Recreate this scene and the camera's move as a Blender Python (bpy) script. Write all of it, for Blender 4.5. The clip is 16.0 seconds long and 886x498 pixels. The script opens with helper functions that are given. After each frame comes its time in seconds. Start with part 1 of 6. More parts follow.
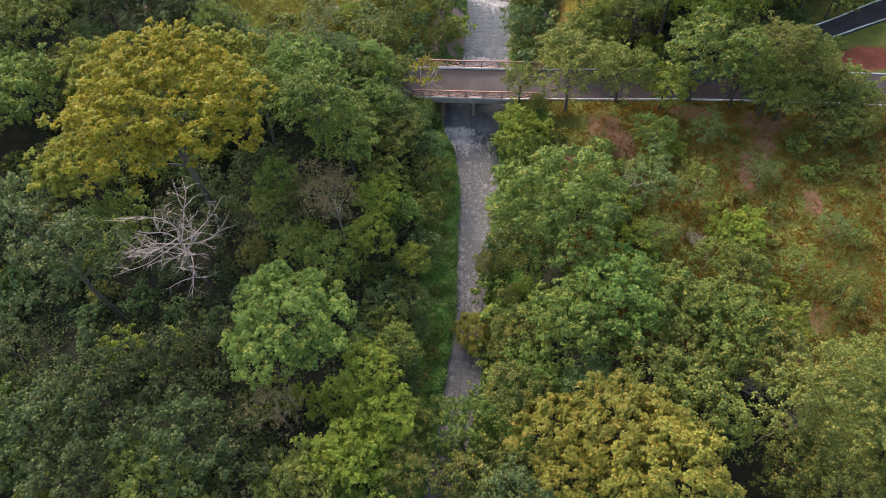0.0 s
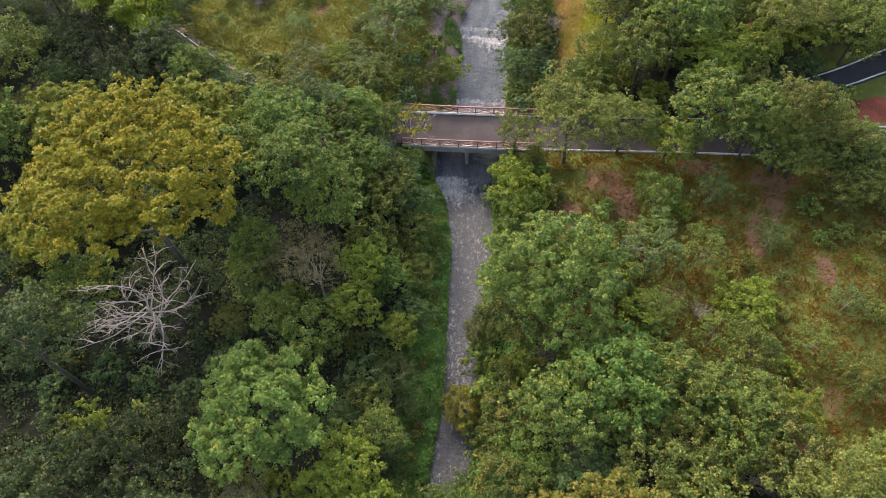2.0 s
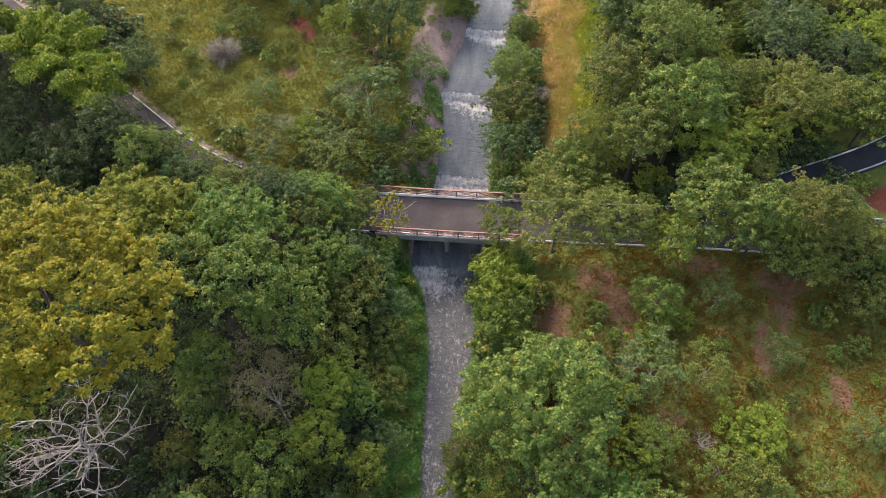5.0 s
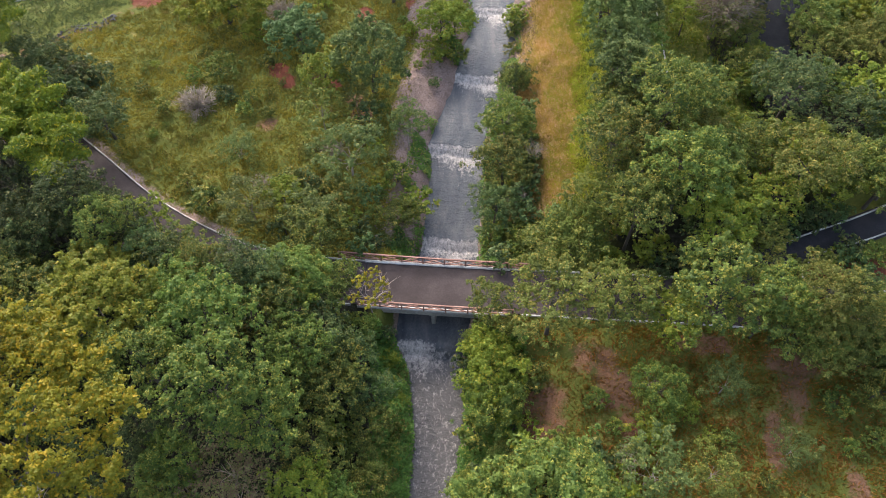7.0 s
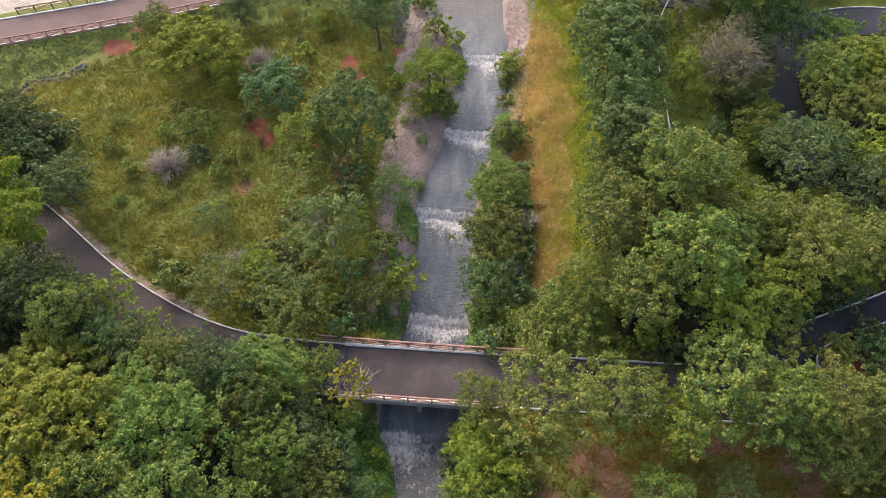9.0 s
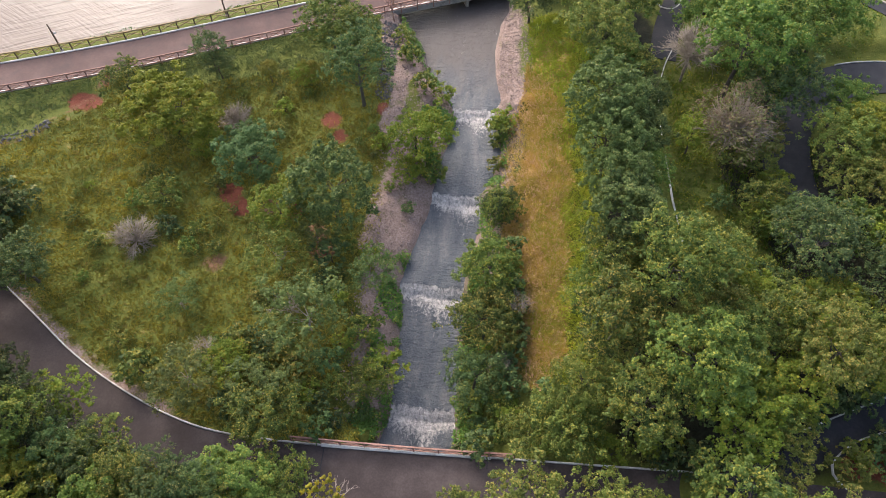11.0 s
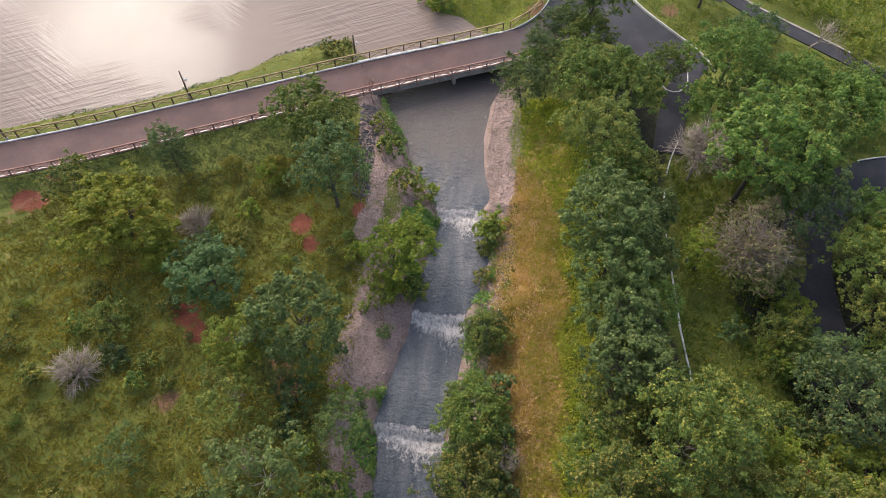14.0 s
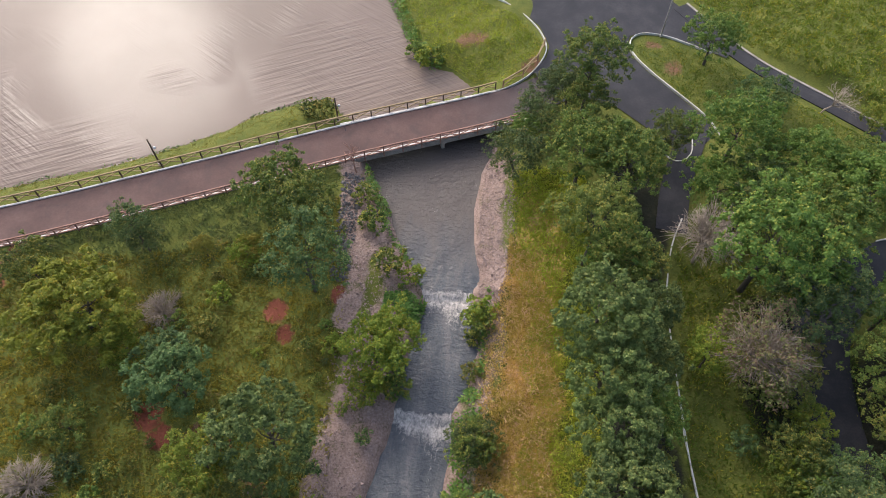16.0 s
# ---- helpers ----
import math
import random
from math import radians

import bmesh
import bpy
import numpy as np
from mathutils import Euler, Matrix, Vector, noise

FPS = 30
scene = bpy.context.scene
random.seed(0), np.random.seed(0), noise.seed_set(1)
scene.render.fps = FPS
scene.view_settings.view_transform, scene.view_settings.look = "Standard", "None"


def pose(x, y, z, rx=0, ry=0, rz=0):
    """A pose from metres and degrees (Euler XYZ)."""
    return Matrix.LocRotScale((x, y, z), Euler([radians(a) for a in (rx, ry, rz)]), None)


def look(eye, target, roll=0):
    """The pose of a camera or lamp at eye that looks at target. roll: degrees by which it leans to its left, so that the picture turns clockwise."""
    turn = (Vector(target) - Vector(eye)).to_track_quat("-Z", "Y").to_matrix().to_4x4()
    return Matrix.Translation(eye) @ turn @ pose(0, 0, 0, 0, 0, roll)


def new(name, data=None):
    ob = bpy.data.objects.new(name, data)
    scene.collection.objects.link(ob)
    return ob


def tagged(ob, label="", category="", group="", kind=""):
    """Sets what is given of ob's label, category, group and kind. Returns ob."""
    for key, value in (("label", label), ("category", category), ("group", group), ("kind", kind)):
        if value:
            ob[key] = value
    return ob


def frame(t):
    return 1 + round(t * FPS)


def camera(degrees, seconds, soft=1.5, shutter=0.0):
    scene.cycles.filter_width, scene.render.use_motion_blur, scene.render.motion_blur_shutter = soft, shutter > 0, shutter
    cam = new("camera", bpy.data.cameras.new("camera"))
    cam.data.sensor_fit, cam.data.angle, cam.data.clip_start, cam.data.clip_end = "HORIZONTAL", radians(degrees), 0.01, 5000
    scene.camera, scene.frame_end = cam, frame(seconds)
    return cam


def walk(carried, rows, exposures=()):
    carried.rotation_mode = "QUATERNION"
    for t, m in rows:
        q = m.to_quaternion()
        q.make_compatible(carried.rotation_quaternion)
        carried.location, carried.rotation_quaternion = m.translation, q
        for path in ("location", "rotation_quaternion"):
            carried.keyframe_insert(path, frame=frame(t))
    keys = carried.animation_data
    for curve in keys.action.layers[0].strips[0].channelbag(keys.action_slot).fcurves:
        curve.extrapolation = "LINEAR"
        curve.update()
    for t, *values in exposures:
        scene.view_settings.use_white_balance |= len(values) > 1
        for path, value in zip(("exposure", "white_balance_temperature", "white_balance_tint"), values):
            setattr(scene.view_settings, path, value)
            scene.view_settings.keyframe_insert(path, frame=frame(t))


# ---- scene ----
cam = camera(65.0, 16.0, soft=0.85)
# seconds, place, yaw, pitch, roll
ROWS = [
    (0.0, 0.00, 0.00, 64.19, 6.73, -56.69, 1.96),
    (0.5, -0.01, 2.00, 64.15, 6.95, -56.73, 1.96),
    (1.0, -0.01, 3.99, 64.14, 7.17, -56.76, 1.83),
    (1.5, -0.00, 5.97, 64.14, 7.19, -56.82, 1.68),
    (2.0, -0.01, 7.94, 64.16, 7.11, -56.87, 1.59),
    (2.5, -0.04, 9.92, 64.17, 7.07, -56.89, 1.43),
    (3.0, -0.09, 11.93, 64.17, 7.04, -56.93, 1.25),
    (3.5, -0.16, 13.97, 64.13, 6.97, -56.96, 1.09),
    (4.0, -0.22, 16.03, 64.07, 6.98, -56.98, 0.93),
    (6.5, -0.49, 26.51, 63.78, 6.63, -57.02, 0.46),
    (7.0, -0.52, 28.65, 63.73, 6.53, -56.99, 0.44),
    (7.5, -0.51, 30.83, 63.69, 6.42, -56.97, 0.46),
    (8.0, -0.47, 33.06, 63.65, 6.40, -56.97, 0.45),
    (8.5, -0.43, 35.34, 63.64, 6.39, -56.98, 0.44),
    (9.0, -0.40, 37.65, 63.66, 6.39, -57.00, 0.43),
    (11.5, -0.37, 49.42, 63.92, 6.38, -57.18, 0.14),
    (12.0, -0.37, 51.80, 63.96, 6.37, -57.21, 0.13),
    (12.5, -0.38, 54.21, 63.99, 6.32, -57.22, 0.09),
    (13.0, -0.36, 56.62, 64.00, 6.35, -57.24, 0.06),
    (13.5, -0.33, 59.00, 64.03, 6.37, -57.23, 0.05),
    (14.0, -0.29, 61.33, 64.08, 6.36, -57.30, 0.05),
    (14.5, -0.22, 63.70, 64.11, 6.39, -57.26, 0.04),
    (15.0, -0.15, 66.11, 64.13, 6.37, -57.23, 0.03),
    (15.5, -0.07, 68.55, 64.14, 6.37, -57.20, 0.03),
    (16.0, -0.00, 71.00, 64.17, 6.45, -57.16, 0.02),
]
walk(cam, [(t, pose(x, y, z, 90 + pitch, roll, yaw)) for t, x, y, z, yaw, pitch, roll in ROWS],
     [(0.0, 1.04, 6340, 10), (4.0, 1.01, 6340, 10), (9.0, 0.95, 6340, 10), (12.5, 0.685, 6290, 10), (16.0, 0.46, 6250, 10)])

# ---- light: a bright hazy sky with the sun behind thin cloud, over the lake ----
SUN = Vector((-0.4545, 0.6371, 0.6225))
world = bpy.data.worlds.new("sky")
scene.world = world
world.use_nodes = True
wt = world.node_tree
sky = wt.nodes.new("ShaderNodeTexSky")
sky.sky_type, sky.sun_disc = "NISHITA", False
sky.sun_elevation, sky.sun_rotation = math.asin(SUN.z), math.atan2(SUN.x, SUN.y)
sky.dust_density, sky.air_density = 4.0, 1.0
veil = wt.nodes.new("ShaderNodeHueSaturation")
veil.inputs["Saturation"].default_value = 0.84
wt.links.new(sky.outputs[0], veil.inputs["Color"])
wt.links.new(veil.outputs[0], wt.nodes["Background"].inputs["Color"])
wt.nodes["Background"].inputs["Strength"].default_value = 0.318
lamp = new("sun", bpy.data.lights.new("sun", "SUN"))
lamp.data.energy, lamp.data.angle, lamp.data.color = 0.8, radians(12), (1.0, 0.92, 0.80)
lamp.matrix_world = look(SUN * 200, (0, 0, 0))


# ---- materials ----
def nodes_of(name):
    m = bpy.data.materials.new(name)
    m.use_nodes = True
    t = m.node_tree
    return m, t, t.nodes["Principled BSDF"]


def put(t, kind, **values):
    n = t.nodes.new(kind)
    for key, v in values.items():
        n.inputs[key].default_value = v
    return n


def mixed(t, a, b, fac, how="MIX"):
    """A colour mix; a, b and fac are sockets or values."""
    n = t.nodes.new("ShaderNodeMix")
    n.data_type, n.blend_type = "RGBA", how
    for socket, v in ((n.inputs[0], fac), (n.inputs[6], a), (n.inputs[7], b)):
        if isinstance(v, bpy.types.NodeSocket):
            t.links.new(v, socket)
        else:
            socket.default_value = v if isinstance(v, float) else (*v, 1)
    return n.outputs[2]


def sums(t, how, a, b, clamp=False):
    n = t.nodes.new("ShaderNodeMath")
    n.operation, n.use_clamp = how, clamp
    for socket, v in ((n.inputs[0], a), (n.inputs[1], b)):
        if isinstance(v, bpy.types.NodeSocket):
            t.links.new(v, socket)
        else:
            socket.default_value = v
    return n.outputs[0]


def place(t, stretch=(1, 1, 1)):
    g, m = t.nodes.new("ShaderNodeNewGeometry"), put(t, "ShaderNodeMapping", Scale=stretch)
    t.links.new(g.outputs["Position"], m.inputs["Vector"])
    return m.outputs[0]


def noisy(t, where, scale, detail=3.0, rough=0.6, warp=0.0):
    n = put(t, "ShaderNodeTexNoise", Scale=scale, Detail=detail, Roughness=rough, Distortion=warp)
    t.links.new(where, n.inputs["Vector"])
    return n.outputs["Fac"]


def ramp(t, fac, stops):
    n = t.nodes.new("ShaderNodeValToRGB")
    while len(n.color_ramp.elements) < len(stops):
        n.color_ramp.elements.new(0.5)
    for e, (at, c) in zip(n.color_ramp.elements, stops):
        e.position, e.color = at, (*c, 1)
    t.links.new(fac, n.inputs[0])
    return n.outputs[0]


def bumped(t, bsdf, height, strength, distance):
    b = put(t, "ShaderNodeBump", Strength=strength, Distance=distance)
    t.links.new(height, b.inputs["Height"])
    t.links.new(b.outputs[0], bsdf.inputs["Normal"])


def dusted():
    """Asphalt with reddish dust, which thins out towards the junction."""
    m, t, bsdf = nodes_of("dusty_asphalt")
    p = place(t)
    a, b = noisy(t, p, 0.3), noisy(t, p, 5.0, 4.0)
    fac = sums(t, "ADD", sums(t, "MULTIPLY", a, 0.6), sums(t, "MULTIPLY", b, 0.4))
    dust = ramp(t, fac, [(0.3, (0.048, 0.022, 0.018)), (0.5, (0.074, 0.036, 0.029)), (0.72, (0.104, 0.058, 0.048))])
    tar = ramp(t, fac, [(0.3, (0.019, 0.018, 0.021)), (0.5, (0.030, 0.028, 0.032)), (0.72, (0.055, 0.050, 0.053))])
    x = t.nodes.new("ShaderNodeSeparateXYZ")
    t.links.new(p, x.inputs[0])
    thin = sums(t, "MULTIPLY", sums(t, "ADD", sums(t, "ADD", x.outputs[0], sums(t, "MULTIPLY", a, 8.0)), 2.0), 0.07, True)
    stain = sums(t, "MULTIPLY", sums(t, "SUBTRACT", noisy(t, p, 0.55, 5.0, 0.65, 0.8), 0.5), 4.0, True)
    t.links.new(mixed(t, mixed(t, dust, tar, thin), (0.030, 0.020, 0.018), sums(t, "MULTIPLY", stain, 0.55)), bsdf.inputs["Base Color"])
    bsdf.inputs["Roughness"].default_value = 0.85
    bumped(t, bsdf, b, 0.3, 0.01)
    return m


def surface(name, stops, scale, fine, rough=0.85, bump=0.4, depth=0.02, stretch=(1, 1, 1), metal=0.0):
    """A solid material: colours along two noises, with relief from the finer one."""
    m, t, bsdf = nodes_of(name)
    p = place(t, stretch)
    a, b = noisy(t, p, scale), noisy(t, p, fine, 4.0)
    fac = sums(t, "ADD", sums(t, "MULTIPLY", a, 0.6), sums(t, "MULTIPLY", b, 0.4))
    t.links.new(ramp(t, fac, stops), bsdf.inputs["Base Color"])
    t.links.new(sums(t, "ADD", sums(t, "MULTIPLY", b, 0.25), rough - 0.12, True), bsdf.inputs["Roughness"])
    bsdf.inputs["Metallic"].default_value = metal
    bsdf.inputs["Specular IOR Level"].default_value = 0.2
    bumped(t, bsdf, b, bump, depth)
    return m


def leafy(name, dark, light, extra=None, share=0.1, rough=0.55, glow=0.45, patch=0.55, own=0.55, rich=0.93, vary=0.05):
    """Leaves: each one's own tint between dark and light, a share of them in an extra tint; some light comes through."""
    m, t, bsdf = nodes_of(name)
    g, o = t.nodes.new("ShaderNodeNewGeometry"), t.nodes.new("ShaderNodeObjectInfo")
    p = place(t)
    big = noisy(t, p, patch, 2.0)
    fac = sums(t, "ADD", sums(t, "MULTIPLY", g.outputs["Random Per Island"], own), sums(t, "MULTIPLY", big, 1.45 - own))
    fac = sums(t, "ADD", fac, sums(t, "MULTIPLY", o.outputs["Random"], 0.3))
    c = ramp(t, sums(t, "SUBTRACT", fac, 0.385, True), [(0.1, dark), (0.9, light)])
    if extra:
        pick = sums(t, "GREATER_THAN", sums(t, "ADD", sums(t, "MULTIPLY", g.outputs["Random Per Island"], 0.6), sums(t, "MULTIPLY", noisy(t, p, 0.9, 2.0), 0.8)), 1.05 - share)
        c = mixed(t, c, extra, pick)
    # each plant leans a little to yellow or to blue-green
    hue = put(t, "ShaderNodeHueSaturation", Saturation=rich)
    t.links.new(sums(t, "ADD", sums(t, "MULTIPLY", o.outputs["Random"], vary), 0.5 - vary * 0.72), hue.inputs["Hue"])
    t.links.new(c, hue.inputs["Color"])
    c = hue.outputs[0]
    t.links.new(c, bsdf.inputs["Base Color"])
    bsdf.inputs["Roughness"].default_value = rough
    bsdf.inputs["Specular IOR Level"].default_value = 0.2
    tr, mix = t.nodes.new("ShaderNodeBsdfTranslucent"), put(t, "ShaderNodeMixShader", Fac=glow)
    t.links.new(c, tr.inputs["Color"])
    t.links.new(bsdf.outputs[0], mix.inputs[1])
    t.links.new(tr.outputs[0], mix.inputs[2])
    t.links.new(mix.outputs[0], t.nodes["Material Output"].inputs["Surface"])
    return m


LEAF = {
    "full": leafy("leaf_fresh_green", (0.052, 0.100, 0.020), (0.200, 0.256, 0.040), (0.28, 0.275, 0.04), 0.12, rich=0.97, vary=0.0),
    "yellow": leafy("leaf_yellow_green", (0.095, 0.112, 0.015), (0.29, 0.255, 0.026), (0.35, 0.25, 0.026), 0.16, rich=1.03, vary=0.02),
    "amber": leafy("leaf_sunlit_green", (0.105, 0.138, 0.018), (0.27, 0.275, 0.03), (0.32, 0.27, 0.03), 0.1, rich=1.0, vary=0.02),
    "gold": leafy("leaf_gold", (0.12, 0.138, 0.022), (0.27, 0.245, 0.032), (0.32, 0.225, 0.03), 0.14, rich=0.98, vary=0.02),
    "pale": leafy("leaf_pale_green", (0.090, 0.152, 0.030), (0.212, 0.288, 0.050), (0.29, 0.295, 0.045), 0.14, rich=0.98, vary=0.0),
    "lime": leafy("leaf_lime", (0.10, 0.148, 0.020), (0.225, 0.275, 0.032), (0.30, 0.275, 0.03), 0.12, rich=1.0, vary=0.02),
    "mid": leafy("leaf_mid_green", (0.032, 0.070, 0.016), (0.185, 0.240, 0.036), (0.30, 0.285, 0.036), 0.16, rich=0.96),
    "dark": leafy("leaf_dark_green", (0.026, 0.062, 0.019), (0.130, 0.196, 0.044), (0.22, 0.225, 0.04), 0.11, rich=0.9),
    # the dark green leaf again, darkened to carry the dimness of the wood
    "deep": leafy("leaf_shaded_green", (0.018, 0.037, 0.011), (0.088, 0.120, 0.026), (0.18, 0.18, 0.035), 0.12, rich=0.9),
    "green": leafy("leaf_full_green", (0.030, 0.074, 0.017), (0.172, 0.242, 0.036), (0.26, 0.265, 0.038), 0.13, rich=0.97),
    "olive": leafy("leaf_olive", (0.066, 0.100, 0.020), (0.205, 0.248, 0.040), (0.30, 0.275, 0.042), 0.15, rich=0.96),
    "grey": leafy("leaf_grey_green", (0.040, 0.074, 0.023), (0.176, 0.228, 0.058), (0.23, 0.25, 0.07), 0.10, rich=0.98, vary=0.02),
    "blue": leafy("leaf_blue_green", (0.040, 0.084, 0.028), (0.136, 0.204, 0.060), (0.20, 0.24, 0.07), 0.08, rich=0.96, vary=0.02),
    "brown": leafy("leaf_dry_brown", (0.12, 0.078, 0.044), (0.23, 0.155, 0.088), (0.17, 0.18, 0.05), 0.3, rich=0.93, vary=0.0),
    "ivy": leafy("leaf_ivy", (0.052, 0.130, 0.024), (0.180, 0.310, 0.052), (0.27, 0.31, 0.05), 0.10, rich=0.98, vary=0.02),
    "bamboo": leafy("leaf_bamboo", (0.060, 0.108, 0.016), (0.215, 0.255, 0.028), (0.30, 0.29, 0.03), 0.1, rich=1.05, vary=0.02),
    "meadow": leafy("grass_green", (0.088, 0.098, 0.016), (0.300, 0.236, 0.024), (0.23, 0.17, 0.05), 0.10, 0.7, 0.3, 0.10, 0.18, rich=0.98, vary=0.0),
    "sunny": leafy("grass_sunny", (0.12, 0.185, 0.018), (0.37, 0.39, 0.034), (0.46, 0.36, 0.06), 0.12, 0.7, 0.3, 0.2, 0.28, rich=1.0, vary=0.0),
    "straw": leafy("grass_dry", (0.27, 0.25, 0.03), (0.58, 0.36, 0.09), (0.62, 0.40, 0.22), 0.22, 0.7, 0.3, 0.3, 0.22, rich=0.96, vary=0.0),
    "fresh": leafy("grass_fresh", (0.052, 0.10, 0.012), (0.18, 0.215, 0.022), (0.31, 0.275, 0.028), 0.16, 0.7, 0.3, 0.09, 0.3, rich=1.0, vary=0.0),
    "lawn": leafy("grass_lawn", (0.055, 0.088, 0.030), (0.125, 0.155, 0.045), (0.17, 0.15, 0.06), 0.08, 0.7, 0.3, 0.3, 0.3, rich=0.93, vary=0.0),
    "sage": leafy("leaf_sage", (0.062, 0.098, 0.026), (0.160, 0.208, 0.050), (0.24, 0.24, 0.045), 0.10, rich=0.95),
    "field": leafy("grass_field", (0.064, 0.062, 0.011), (0.208, 0.120, 0.016), (0.25, 0.11, 0.034), 0.24, 0.7, 0.3, 0.13, 0.14, rich=1.05, vary=0.0),
}
BARK = surface("bark", [(0.3, (0.035, 0.03, 0.022)), (0.7, (0.10, 0.085, 0.065))], 1.5, 9, 0.9, 0.8, 0.03, (1, 1, 0.3))
PALE_BARK = surface("bare_wood", [(0.3, (0.17, 0.135, 0.115)), (0.7, (0.36, 0.30, 0.26))], 2, 12, 0.85, 0.5, 0.02, (1, 1, 0.4))
PINK_TWIG = surface("withered_twigs", [(0.3, (0.15, 0.118, 0.088)), (0.7, (0.34, 0.27, 0.205))], 2, 12, 0.9, 0.5, 0.02)
GREY_TWIG = surface("grey_twigs", [(0.3, (0.17, 0.135, 0.105)), (0.7, (0.38, 0.31, 0.245))], 2, 12, 0.9, 0.5, 0.02)
ASPHALT = surface("asphalt", [(0.3, (0.017, 0.017, 0.020)), (0.5, (0.028, 0.027, 0.031)), (0.72, (0.052, 0.048, 0.051))], 0.35, 6, 0.85, 0.3, 0.01)
DAM_ASPHALT = dusted()
DECK_ASPHALT = surface("bridge_asphalt", [(0.3, (0.026, 0.019, 0.018)), (0.5, (0.044, 0.033, 0.031)), (0.72, (0.075, 0.058, 0.054))], 0.4, 6, 0.85, 0.3, 0.01)
KERB = surface("whitewashed_kerb", [(0.3, (0.20, 0.18, 0.16)), (0.5, (0.48, 0.45, 0.41)), (0.75, (0.66, 0.63, 0.59))], 0.9, 7, 0.8, 0.4, 0.01)
CONCRETE = surface("weathered_concrete", [(0.3, (0.13, 0.115, 0.10)), (0.55, (0.27, 0.24, 0.21)), (0.8, (0.38, 0.34, 0.30))], 0.6, 5, 0.9, 0.4, 0.02)
RAIL = surface("red_brown_timber", [(0.3, (0.15, 0.075, 0.055)), (0.55, (0.27, 0.15, 0.115)), (0.8, (0.42, 0.28, 0.22))], 0.8, 9, 0.8, 0.3, 0.01)
FENCE = surface("yellowish_timber", [(0.3, (0.15, 0.105, 0.055)), (0.55, (0.27, 0.195, 0.105)), (0.8, (0.37, 0.285, 0.17))], 0.8, 9, 0.8, 0.3, 0.01)
POST = surface("dark_timber", [(0.3, (0.045, 0.03, 0.02)), (0.7, (0.12, 0.08, 0.05))], 1.5, 12, 0.85, 0.4, 0.01)
STONE = surface("bank_stone", [(0.3, (0.13, 0.09, 0.077)), (0.55, (0.24, 0.175, 0.155)), (0.8, (0.36, 0.285, 0.255))], 1.2, 8, 0.9, 0.5, 0.03)
SLATE = surface("dark_rubble", [(0.3, (0.045, 0.043, 0.043)), (0.6, (0.11, 0.10, 0.098)), (0.8, (0.23, 0.205, 0.19))], 1.2, 8, 0.9, 0.5, 0.03)


def ground_material():
    """Soil, sand, dry grass, green grass and fallen leaves darkened for the woods' shade, blended by the land's own
    masks and broken up by noise.
    """
    m, t, bsdf = nodes_of("ground")
    p = place(t)
    big, mid, fine = noisy(t, p, 0.12, 3.0), noisy(t, p, 0.7, 4.0), noisy(t, p, 5.0, 5.0, 0.7)

    def mask(key, rag=0.9):
        a = t.nodes.new("ShaderNodeAttribute")
        a.attribute_name = key
        v = sums(t, "ADD", a.outputs["Fac"], sums(t, "MULTIPLY", sums(t, "SUBTRACT", sums(t, "ADD", mid, sums(t, "MULTIPLY", fine, 0.6)), 0.8), rag))
        return sums(t, "MULTIPLY", sums(t, "SUBTRACT", v, 0.35), 3.3, True)
    lawn = ramp(t, sums(t, "ADD", sums(t, "MULTIPLY", mid, 0.6), sums(t, "MULTIPLY", fine, 0.4)),
                [(0.32, (0.05, 0.066, 0.012)), (0.5, (0.085, 0.094, 0.017)), (0.68, (0.125, 0.122, 0.024))])
    dry = ramp(t, sums(t, "ADD", sums(t, "MULTIPLY", mid, 0.5), sums(t, "MULTIPLY", fine, 0.5)),
               [(0.32, (0.15, 0.115, 0.026)), (0.5, (0.255, 0.175, 0.05)), (0.68, (0.36, 0.24, 0.105))])
    red = ramp(t, sums(t, "ADD", sums(t, "MULTIPLY", mid, 0.5), sums(t, "MULTIPLY", fine, 0.5)), [(0.33, (0.060, 0.019, 0.012)), (0.5, (0.128, 0.036, 0.021)), (0.68, (0.175, 0.058, 0.034))])
    earth = ramp(t, sums(t, "ADD", sums(t, "MULTIPLY", mid, 0.4), sums(t, "MULTIPLY", fine, 0.6)), [(0.33, (0.070, 0.036, 0.021)), (0.5, (0.135, 0.068, 0.038)), (0.68, (0.20, 0.115, 0.07))])
    pebbles = ramp(t, sums(t, "ADD", sums(t, "MULTIPLY", mid, 0.35), sums(t, "MULTIPLY", fine, 0.65)),
                   [(0.32, (0.09, 0.060, 0.048)), (0.5, (0.21, 0.146, 0.120)), (0.68, (0.34, 0.25, 0.215))])
    # nearly black: the shade between the trees is put into this floor colour
    shaded_litter = ramp(t, sums(t, "ADD", sums(t, "MULTIPLY", mid, 0.5), sums(t, "MULTIPLY", fine, 0.5)),
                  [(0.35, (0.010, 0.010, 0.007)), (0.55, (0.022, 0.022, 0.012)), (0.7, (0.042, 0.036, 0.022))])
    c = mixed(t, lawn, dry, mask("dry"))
    c = mixed(t, c, shaded_litter, mask("forest"))
    c = mixed(t, c, red, mask("red", 1.4))
    c = mixed(t, c, earth, mask("earth", 1.3))
    c = mixed(t, c, pebbles, mask("sand", 1.2))
    t.links.new(c, bsdf.inputs["Base Color"])
    bsdf.inputs["Roughness"].default_value = 0.95
    bsdf.inputs["Specular IOR Level"].default_value = 0.2
    bumped(t, bsdf, sums(t, "ADD", mid, fine), 0.7, 0.15)
    return m


